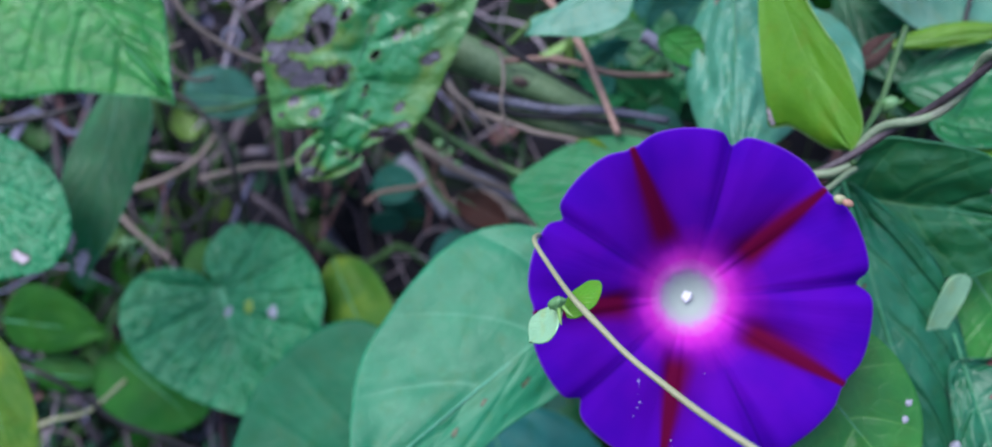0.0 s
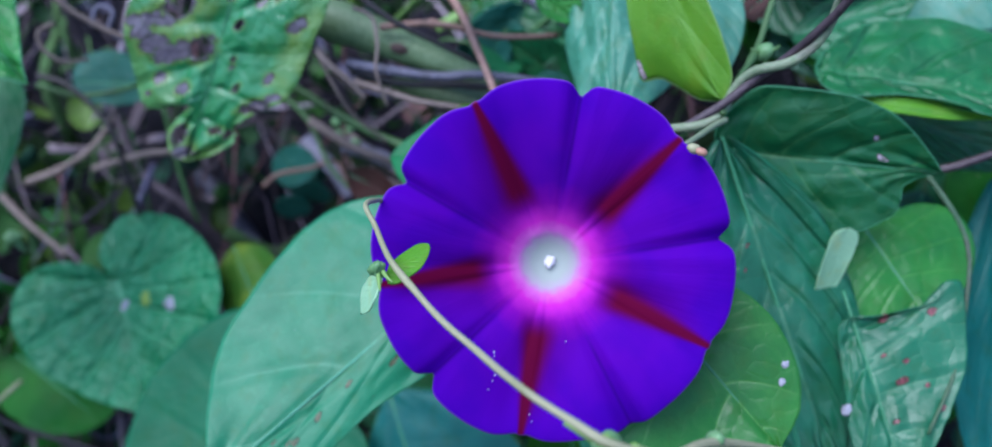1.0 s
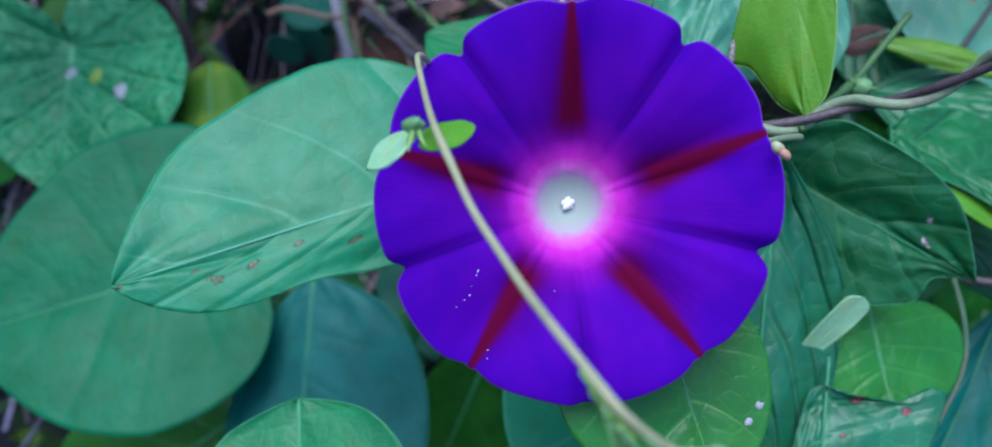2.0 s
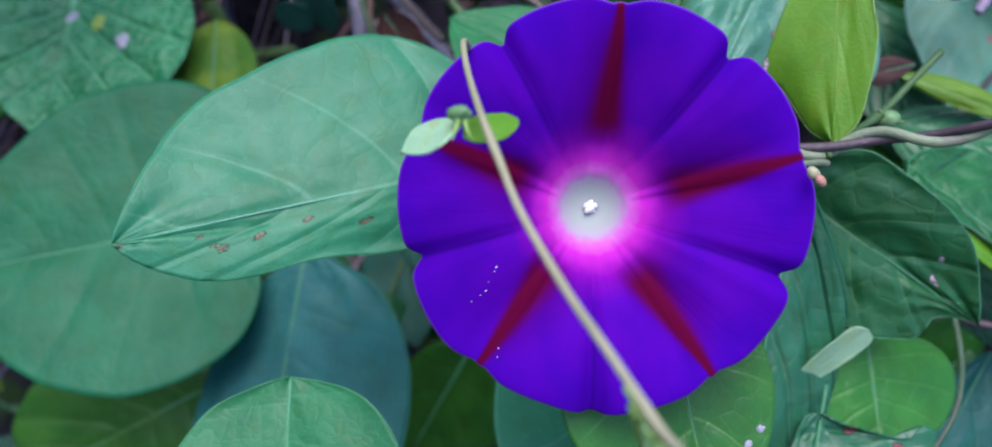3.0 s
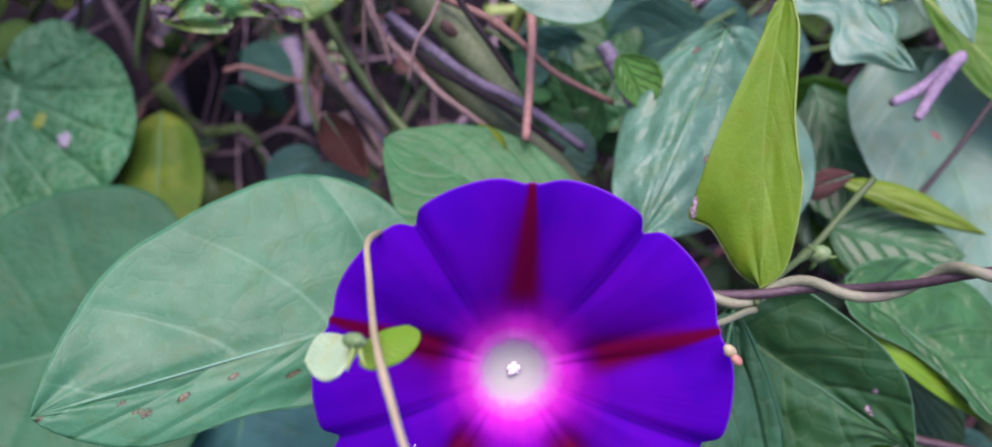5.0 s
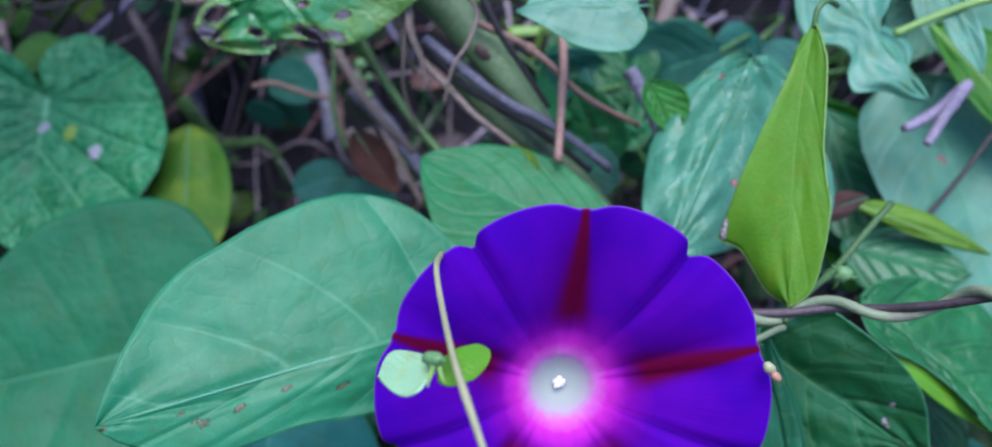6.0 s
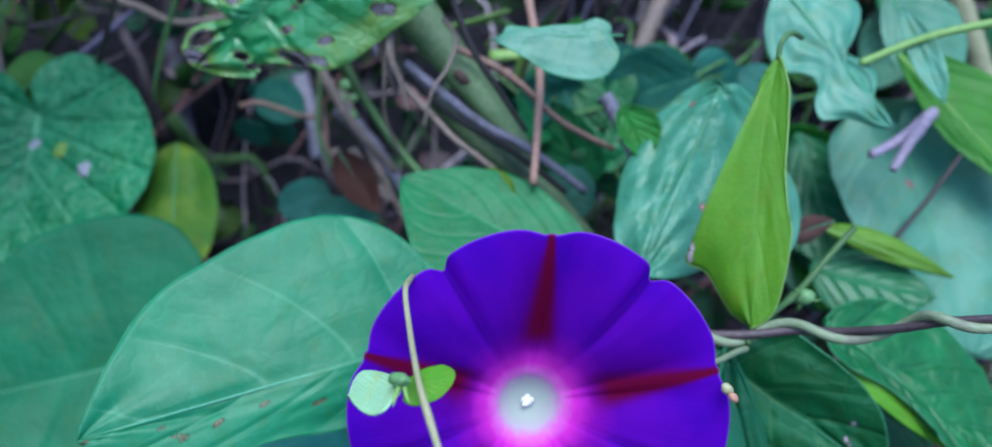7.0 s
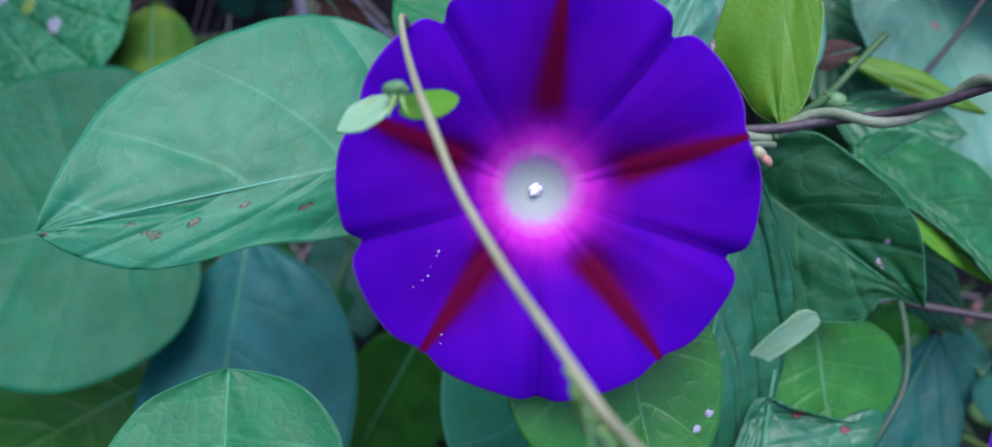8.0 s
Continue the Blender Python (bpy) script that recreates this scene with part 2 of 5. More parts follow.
# darker copy of the leaf green, with the shade low down in its colour
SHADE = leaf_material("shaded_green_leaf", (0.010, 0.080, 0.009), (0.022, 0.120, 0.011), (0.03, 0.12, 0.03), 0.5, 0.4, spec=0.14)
TEAL = leaf_material("blue_green_leaf", (0.010, 0.082, 0.060), (0.022, 0.118, 0.090), (0.06, 0.17, 0.12), 0.45, 0.6, blight=(0.05, 0.014, 0.012), quilt=0.25, spec=0.22, ribs=0.3)
BLUISH = leaf_material("deep_teal_leaf", (0.004, 0.098, 0.088), (0.008, 0.136, 0.120), (0.05, 0.20, 0.14), 0.45, 0.5, blight=(0.05, 0.014, 0.012), quilt=0.25, spec=0.24, ribs=0.3)
PALE = leaf_material("pale_blue_green_leaf", (0.030, 0.155, 0.084), (0.064, 0.220, 0.132), (0.16, 0.33, 0.23), 0.40, 0.9, blight=(0.10, 0.04, 0.035), quilt=0.35, ribs=0.25, lines=0.03, cell=3.0, spec=0.5)
PLAIN = leaf_material("smooth_pale_leaf", (0.046, 0.175, 0.110), (0.080, 0.240, 0.160), (0.13, 0.31, 0.22), 0.45, 0.35, blight=(0.10, 0.04, 0.035), quilt=0.25, cell=2.0, spec=0.42, lines=0.02, ribs=0.2)
SPRING = leaf_material("gnawed_green_leaf", (0.010, 0.100, 0.042), (0.018, 0.140, 0.062), (0.08, 0.22, 0.11), 0.36, 0.9, blight=(0.06, 0.014, 0.016), quilt=0.5, cell=1.7, lines=0.06, ribs=0.6, spec=0.44, sunk=0.6, mottle=0.05)
MEADOW = leaf_material("yellowish_green_leaf", (0.018, 0.125, 0.018), (0.034, 0.165, 0.022), (0.10, 0.26, 0.06), 0.32, 0.6, cell=2.0, quilt=0.4, lines=0.06, ribs=0.8, spec=0.36)
LIME = leaf_material("lime_green_leaf", (0.075, 0.220, 0.008), (0.105, 0.270, 0.012), (0.17, 0.34, 0.06), 0.48, 0.35, glow=0.25, quilt=0.12, ribs=0.2, lines=0.03)
FRESH = leaf_material("fresh_quilted_leaf", (0.024, 0.170, 0.030), (0.040, 0.220, 0.042), (0.012, 0.095, 0.018), 0.42, 0.9, cell=1.7, quilt=0.9, ribs=0.4, lines=0.40, spec=0.30, nw=0.12, sunk=0.6)
GRASS = leaf_material("saturated_green_leaf", (0.030, 0.150, 0.006), (0.045, 0.190, 0.009), (0.09, 0.26, 0.03), 0.45, 0.35, glow=0.3, quilt=0.12, ribs=0.3)
YELLOW = leaf_material("yellowing_leaf", (0.030, 0.11, 0.008), (0.070, 0.15, 0.012), (0.15, 0.22, 0.03), 0.5, 0.5, spec=0.2, yellow=0.4)
EATEN = leaf_material("eaten_yellow_green_leaf", (0.018, 0.185, 0.060), (0.038, 0.250, 0.105), (0.12, 0.34, 0.18), 0.30, 1.0, blight=(0.034, 0.027, 0.040), yellow=0.32, rim=0.28, quilt=0.9, cell=2.0, spec=0.6, sunk=0.7)
LOWER = leaf_material("dull_blue_green_leaf", (0.005, 0.102, 0.045), (0.008, 0.132, 0.060), (0.03, 0.18, 0.09), 0.48, 0.5, quilt=0.4, spec=0.18, cell=3.0, ribs=0.22, vw=1.2)
MINT = leaf_material("whitish_green_leaf", (0.28, 0.52, 0.30), (0.35, 0.60, 0.36), (0.31, 0.52, 0.34), 0.45, 0.2, glow=0.25)
BROWN = leaf_material("dead_brown_leaf", (0.045, 0.018, 0.012), (0.09, 0.04, 0.028), (0.12, 0.06, 0.045), 0.6, 0.6)
PETAL = petal_material()
RIB = bark_material("pale_green_rib", (0.035, 0.19, 0.085), (0.055, 0.23, 0.11), 0.5, spots=(0.03, 0.16, 0.07), spotted=0.3)
PALERIB = bark_material("whitish_rib", (0.06, 0.24, 0.145), (0.09, 0.29, 0.19), 0.5, spots=(0.10, 0.28, 0.18), spotted=0.3)
STALK = bark_material("pale_stalk", (0.24, 0.25, 0.13), (0.32, 0.31, 0.19), 0.5, spots=(0.16, 0.20, 0.07), spotted=0.3)
LIMESTALK = bark_material("green_stalk", (0.10, 0.22, 0.04), (0.17, 0.30, 0.07), 0.45, spots=(0.06, 0.14, 0.03), spotted=0.4)
VINEPALE = bark_material("grey_green_vine", (0.13, 0.20, 0.10), (0.22, 0.25, 0.17), 0.5, spots=(0.10, 0.07, 0.08), spotted=0.5)
VINEDARK = bark_material("dark_purple_vine", (0.030, 0.018, 0.024), (0.065, 0.045, 0.055), 0.45, spots=(0.015, 0.01, 0.012))
TWIG = bark_material("reddish_twig", (0.16, 0.085, 0.065), (0.25, 0.155, 0.125), 0.65)
TAN = bark_material("tan_dead_stalk", (0.105, 0.080, 0.070), (0.20, 0.155, 0.135), 0.7)
GREYWOOD = bark_material("grey_dead_stalk", (0.055, 0.055, 0.085), (0.17, 0.165, 0.235), 0.55)
LILAC = bark_material("lilac_dead_stalk", (0.15, 0.125, 0.185), (0.26, 0.22, 0.31), 0.6, spots=(0.10, 0.09, 0.10))
BLACKSTEM = bark_material("blackish_stem", (0.016, 0.013, 0.014), (0.04, 0.032, 0.034), 0.5)
TRUNK = bark_material("grey_green_stalk", (0.070, 0.125, 0.050), (0.115, 0.180, 0.085), 0.55, 150.0, spots=(0.04, 0.06, 0.03), spotted=0.6)
OLIVE = bark_material("olive_margin", (0.016, 0.055, 0.022), (0.030, 0.080, 0.030), 0.5)
MOSS = bark_material("green_stem", (0.035, 0.10, 0.025), (0.06, 0.15, 0.035), 0.5)
HOLLOW = plain_material("brown_scar", (0.05, 0.025, 0.02), (0.11, 0.07, 0.06), 0.8)
SCRAP = plain_material("lilac_scrap", (0.22, 0.22, 0.27), (0.34, 0.33, 0.38), 0.6)
GREENBUD = plain_material("pale_green_bud", (0.10, 0.24, 0.09), (0.17, 0.33, 0.14), 0.45, glow=0.2)
LIMEBUD = plain_material("lime_bud", (0.16, 0.28, 0.03), (0.24, 0.36, 0.05), 0.4, glow=0.2)
ROSEBUD = plain_material("salmon_bud", (0.36, 0.17, 0.12), (0.48, 0.26, 0.18), 0.45, glow=0.2)
CREAM = plain_material("cream_stamen", (0.74, 0.73, 0.78), (0.82, 0.80, 0.85), 0.6, glow=0.25)
SOIL = soil_material()
# violet-grey tones carry the blue of sky-lit shade into the dead stalks
LITTER = litter_material("dead_litter", [(0.090, 0.071, 0.084), (0.225, 0.184, 0.213), (0.037, 0.031, 0.043), (0.150, 0.142, 0.228), (0.045, 0.106, 0.033), (0.165, 0.085, 0.091), (0.021, 0.017, 0.021), (0.450, 0.382, 0.455), (0.027, 0.085, 0.030), (0.068, 0.142, 0.046), (0.030, 0.026, 0.037), (0.053, 0.042, 0.068)])
SPROUT = litter_material("undergrowth_green", [(0.020, 0.072, 0.017), (0.035, 0.114, 0.024), (0.018, 0.072, 0.043), (0.075, 0.150, 0.022), (0.013, 0.048, 0.014), (0.025, 0.096, 0.054), (0.050, 0.102, 0.024)], 0.5)

# ---- builders ----


def thing(name, label, category, place=(0, 0, 0), group="", kind=""):
    ob = new(name)
    ob.empty_display_size = 0.005
    ob.location = place
    return tagged(ob, label, category, group, kind)


def part(name, verts, faces, material, parent, label="", uvs=None, attrs=None, thick=0.0, smooth=True, kind=""):
    """One mesh under a thing; verts in the world. uvs: layer name -> one (x, y) a vertex."""
    me = bpy.data.meshes.new(name)
    o = parent.location if parent else Vector((0, 0, 0))
    if parent and parent.parent:
        o = o + parent.parent.location
    me.from_pydata([tuple(Vector(v) - o) for v in verts], [], faces)
    idx = np.empty(len(me.loops), dtype=np.int32)
    me.loops.foreach_get("vertex_index", idx)
    for key, values in (uvs or {}).items():
        layer = me.uv_layers.new(name=key)
        layer.data.foreach_set("uv", np.asarray(values, dtype=np.float32)[idx].ravel())
    for key, values in (attrs or {}).items():
        a = me.attributes.new(key, "FLOAT", "POINT")
        a.data.foreach_set("value", np.asarray(values, dtype=np.float32))
    if smooth:
        me.polygons.foreach_set("use_smooth", np.ones(len(me.polygons), dtype=bool))
    me.materials.append(material)
    me.update()
    ob = new(name, me)
    if parent:
        ob.parent = parent
    if thick:
        s = ob.modifiers.new("thickness", "SOLIDIFY")
        s.thickness, s.offset = thick, -1.0
    return tagged(ob, label, kind=kind)


def spline(points, n):
    """A smooth curve through the points, n + 1 places along it."""
    p = [Vector(q) for q in points]
    p = [p[0] * 2 - p[1], *p, p[-1] * 2 - p[-2]]
    out = []
    spans = len(p) - 3
    for i in range(n + 1):
        s = min(i / n * spans, spans - 1e-6)
        j = int(s)
        f = s - j
        a, b, c, d = p[j], p[j + 1], p[j + 2], p[j + 3]
        out.append(0.5 * ((2 * b) + (c - a) * f + (2 * a - 5 * b + 4 * c - d) * f * f + (3 * b - a - 3 * c + d) * f ** 3))
    return out


def tube_data(points, r0, r1=None, n=24, sides=9, rough=0.06, seed=0, knots=(), flat=1.0):
    """Verts, faces and uvs of a tapered stalk along a smooth curve, capped; flat: its thickness over its width."""
    r1 = r0 if r1 is None else r1
    c = spline(points, n)
    verts, faces, uvs = [], [], []
    side = None
    far = 0.0
    for i, q in enumerate(c):
        d = (c[min(i + 1, n)] - c[max(i - 1, 0)]).normalized()
        if side is None:
            side = d.orthogonal().normalized()
        side = (side - d * side.dot(d)).normalized()
        other = d.cross(side)
        f = i / n
        r = r0 + (r1 - r0) * f
        for kf, kr in knots:
            r *= 1 + kr * math.exp(-((f - kf) / 0.03) ** 2)
        if i:
            far += (q - c[i - 1]).length
        for k in range(sides):
            a = 2 * math.pi * k / sides
            w = r * (1 + rough * noise.noise(Vector((k * 0.9 + seed, i * 0.7, seed * 1.7))))
            verts.append(q + side * (w * math.cos(a)) + other * (w * flat * math.sin(a)))
            uvs.append((k / sides * 3.0, far * 120.0))
        if i:
            for k in range(sides):
                a, b = (i - 1) * sides + k, (i - 1) * sides + (k + 1) % sides
                faces.append((a, b, b + sides, a + sides))
    faces.append(tuple(reversed(range(sides))))
    faces.append(tuple(range(n * sides, (n + 1) * sides)))
    return verts, faces, uvs


def tube(name, points, r0, material, parent, r1=None, label="", n=24, sides=9, rough=0.06, knots=(), flat=1.0):
    v, f, u = tube_data(points, r0, r1, n, sides, rough, len(bpy.data.objects) % 97, knots, flat)
    return part(name, v, f, material, parent, label, {"tube": u})


def stem(name, label, category, points, r0, material, r1=None, n=30, piece="stalk", knots=(), group="", rough=0.08, flat=1.0):
    t = thing(name, label, category, points[0], group)
    tube(piece, points, r0, material, t, r1, n=n, knots=knots, rough=rough, flat=flat)
    return t


# half-width along the blade, as (station, share); smooth between
SHAPES = {
    "heart": [(0.0, 0.72), (0.08, 0.90), (0.2, 1.0), (0.35, 0.97), (0.5, 0.84), (0.65, 0.63), (0.8, 0.37), (0.92, 0.14), (1.0, 0.0)],
    "ovate": [(0.0, 0.10), (0.05, 0.42), (0.15, 0.78), (0.3, 0.98), (0.4, 1.0), (0.55, 0.92), (0.7, 0.72), (0.85, 0.42), (0.95, 0.16), (1.0, 0.0)],
    "round": [(0.0, 0.55), (0.06, 0.74), (0.15, 0.90), (0.3, 1.0), (0.45, 1.0), (0.6, 0.93), (0.75, 0.77), (0.88, 0.52), (0.96, 0.28), (1.0, 0.0)],
    "blunt": [(0.0, 0.55), (0.06, 0.74), (0.15, 0.90), (0.3, 1.0), (0.45, 1.0), (0.6, 0.94), (0.75, 0.80), (0.88, 0.66), (0.95, 0.52), (0.985, 0.34), (1.0, 0.0)],
    "broad": [(0.0, 0.10), (0.05, 0.42), (0.15, 0.78), (0.3, 0.98), (0.4, 1.0), (0.55, 0.94), (0.7, 0.80), (0.82, 0.62), (0.91, 0.45), (0.97, 0.27), (0.99, 0.16), (1.0, 0.0)],
    "lance": [(0.0, 0.12), (0.1, 0.5), (0.25, 0.85), (0.4, 1.0), (0.55, 0.95), (0.7, 0.75), (0.85, 0.42), (1.0, 0.0)],
    "tongue": [(0.0, 0.55), (0.1, 0.66), (0.3, 0.82), (0.5, 0.92), (0.65, 0.98), (0.75, 1.0), (0.85, 0.98), (0.92, 0.86), (0.97, 0.58), (1.0, 0.0)],
    "obovate": [(0.0, 0.04), (0.15, 0.28), (0.3, 0.52), (0.5, 0.82), (0.65, 0.97), (0.75, 1.0), (0.85, 0.88), (0.94, 0.55), (1.0, 0.0)],
}


def share(shape, v):
    s = SHAPES[shape]

    def slope(i):
        (a, x), (b, y) = s[max(0, i - 1)], s[min(len(s) - 1, i + 1)]
        return (y - x) / (b - a)

    for i, ((a, x), (b, y)) in enumerate(zip(s, s[1:])):
        if v <= b:
            d = b - a
            f = (v - a) / d
            m0 = slope(i)
            m1 = slope(i + 1)
            return max(0.0, (2 * f ** 3 - 3 * f * f + 1) * x + (f ** 3 - 2 * f * f + f) * d * m0 + (3 * f * f - 2 * f ** 3) * y + (f ** 3 - f * f) * d * m1)
    return 0.0


# margins of single leaves, one list a half: (across, along) from the foot of the midrib to the tip
OUTLINES = {
    "broad_leaf": (((0, 0), (0.3, 0.0), (0.52, 0.058), (0.77, 0.173), (0.92, 0.297), (0.98, 0.40), (0.95, 0.553), (0.85, 0.70), (0.75, 0.815), (0.62, 0.885), (0.45, 0.935), (0.27, 0.97), (0.1, 0.998), (0, 1.005)),
                   ((0, 0), (0.5, 0.02), (0.84, 0.11), (0.88, 0.21), (0.79, 0.35), (0.75, 0.46), (0.78, 0.56), (0.74, 0.675), (0.54, 0.805), (0.23, 0.935), (0, 1.005))),
    "heart_leaf": (((0, 0), (0.11, -0.06), (0.24, -0.139), (0.48, -0.185), (0.74, -0.141), (0.93, 0.014), (1.0, 0.208), (0.95, 0.45), (0.8, 0.63), (0.45, 0.85), (0.15, 0.965), (0, 1.0)),
                   ((0, 0), (-0.07, -0.06), (-0.11, -0.2), (-0.03, -0.34), (0.17, -0.44), (0.39, -0.425), (0.65, -0.321), (0.84, -0.144), (0.95, 0.107), (0.92, 0.345), (0.76, 0.60), (0.45, 0.84), (0, 1.0))),
    "glossy_leaf": (((0, 0), (0.25, 0.0), (0.51, 0.06), (0.75, 0.15), (0.86, 0.235), (0.87, 0.38), (0.87, 0.545), (0.78, 0.686), (0.61, 0.8), (0.27, 0.92), (0.0, 0.99)),
                    ((0, 0), (0.2, 0.06), (0.45, 0.19), (0.8, 0.30), (0.97, 0.40), (0.8, 0.456), (0.65, 0.518), (0.63, 0.606), (0.54, 0.709), (0.43, 0.783), (0.34, 0.812), (0.2, 0.82), (0.11, 0.856), (0.08, 0.9), (0, 0.99))),
    "puckered_leaf": (((0, 0), (0.27, 0.02), (0.57, 0.10), (0.79, 0.243), (0.87, 0.406), (0.83, 0.576), (0.72, 0.716), (0.4, 0.9), (0, 1)),
                      ((0, 0), (0.9, 0.0), (1.25, 0.06), (1.2, 0.14), (0.80, 0.3), (0.76, 0.43), (1.02, 0.546), (1.27, 0.61), (1.0, 0.74), (0.5, 0.9), (0, 1))),
    "pale_leaf": (((0, 0), (0.25, -0.07), (0.7, 0.02), (0.98, 0.2), (1.0, 0.4), (0.8, 0.68), (0.4, 0.9), (0, 1)),
                  ((0, 0), (0.25, -0.09), (0.59, -0.079), (0.88, 0.003), (0.97, 0.17), (0.91, 0.397), (0.66, 0.684), (0.3, 0.9), (0, 1))),
    "lime_leaf": (((0, 0), (0.12, 0.03), (0.37, 0.122), (0.58, 0.224), (0.69, 0.375), (0.73, 0.515), (0.88, 0.676), (1.0, 0.766), (0.93, 0.872), (0.67, 0.985), (0.35, 1.01), (0, 1.0)),
                  ((0, 0), (0.05, 0.04), (0.14, 0.09), (0.25, 0.135), (0.30, 0.226), (0.5, 0.418), (0.79, 0.595), (1.0, 0.74), (1.02, 0.78), (0.72, 0.811), (0.49, 0.894), (0.32, 0.952), (0, 1.0))),
    "eaten_leaf": (((0, 0), (0.5, -0.05), (0.78, 0.13), (0.83, 0.29), (0.81, 0.5), (0.78, 0.70), (0.66, 0.757), (0.48, 0.785), (0.37, 0.83), (0.39, 0.90), (0.22, 0.955), (0, 0.97)),
                   ((0, 0), (0.45, 0.0), (0.76, 0.15), (0.83, 0.29), (0.8, 0.42), (0.64, 0.60), (0.54, 0.70), (0.4, 0.735), (0.2, 0.722), (0.10, 0.71), (0.19, 0.776), (0.23, 0.85), (0.16, 0.945), (0, 0.97))),
    "gnawed_leaf": (((0, 0.14), (0.22, 0.181), (0.43, 0.2), (0.66, 0.215), (0.74, 0.185), (0.78, 0.147), (0.86, 0.15), (0.91, 0.196), (0.84, 0.374), (0.73, 0.54), (0.53, 0.686), (0.36, 0.79), (0, 1)),
                    ((0, 0.14), (0.12, 0.13), (0.27, 0.17), (0.36, 0.33), (0.46, 0.5), (0.55, 0.64), (0.45, 0.8), (0, 1))),
    "rounded": (((0, 0), (0.3, 0.005), (0.66, 0.05), (0.92, 0.20), (1.0, 0.4), (0.9, 0.65), (0.55, 0.88), (0, 1)),
                ((0, 0), (0.3, 0.005), (0.68, 0.05), (0.94, 0.21), (1.0, 0.4), (0.88, 0.66), (0.52, 0.88), (0, 1))),
    "small_leaf": (((0, 0.10), (0.33, 0.03), (0.66, 0.057), (0.9, 0.193), (0.79, 0.48), (0.4, 0.73), (0, 0.99)),
                   ((0, 0.10), (0.5, 0.09), (0.85, 0.19), (0.56, 0.32), (0.58, 0.488), (0.48, 0.683), (0.68, 0.845), (0.25, 0.91), (0, 0.99))),
    "lobed_leaf": (((0, 0), (0.5, 0.1), (0.75, 0.3), (0.5, 0.45), (0.44, 0.54), (0.64, 0.6), (0.70, 0.68), (0.36, 0.79), (0.15, 0.92), (0, 0.99)),
                   ((0, 0), (0.4, 0.1), (0.6, 0.3), (0.35, 0.45), (0.1, 0.52), (0.22, 0.58), (0.28, 0.68), (0.2, 0.75), (0.05, 0.79), (0.04, 0.85), (0.07, 0.92), (0, 0.99))),
    "quilted_leaf": (((0, 0), (0.4, -0.18), (0.85, -0.05), (0.92, 0.16), (0.68, 0.408), (0.47, 0.584), (0.27, 0.759), (0.06, 0.92), (0, 0.985)),
                     ((0, 0), (0.4, -0.16), (0.9, -0.05), (1.05, 0.2), (0.89, 0.461), (0.53, 0.63), (0.21, 0.822), (0.03, 0.935), (0, 0.985))),
}


def margin_of(points, n):
    """n + 1 places at even steps along a smooth margin."""
    fine = spline([(x, y, 0) for x, y in points], 240)
    run = [0.0]
    for a, b in zip(fine, fine[1:]):
        run.append(run[-1] + (b - a).length)
    run = np.array(run) / run[-1]
    at = np.linspace(0, 1, n + 1)
    return np.interp(at, run, [q.x for q in fine]), np.interp(at, run, [q.y for q in fine])


WIDEST = {"heart": 0.26, "ovate": 0.4, "round": 0.38, "blunt": 0.38, "broad": 0.4, "lance": 0.42, "obovate": 0.74, "tongue": 0.7}


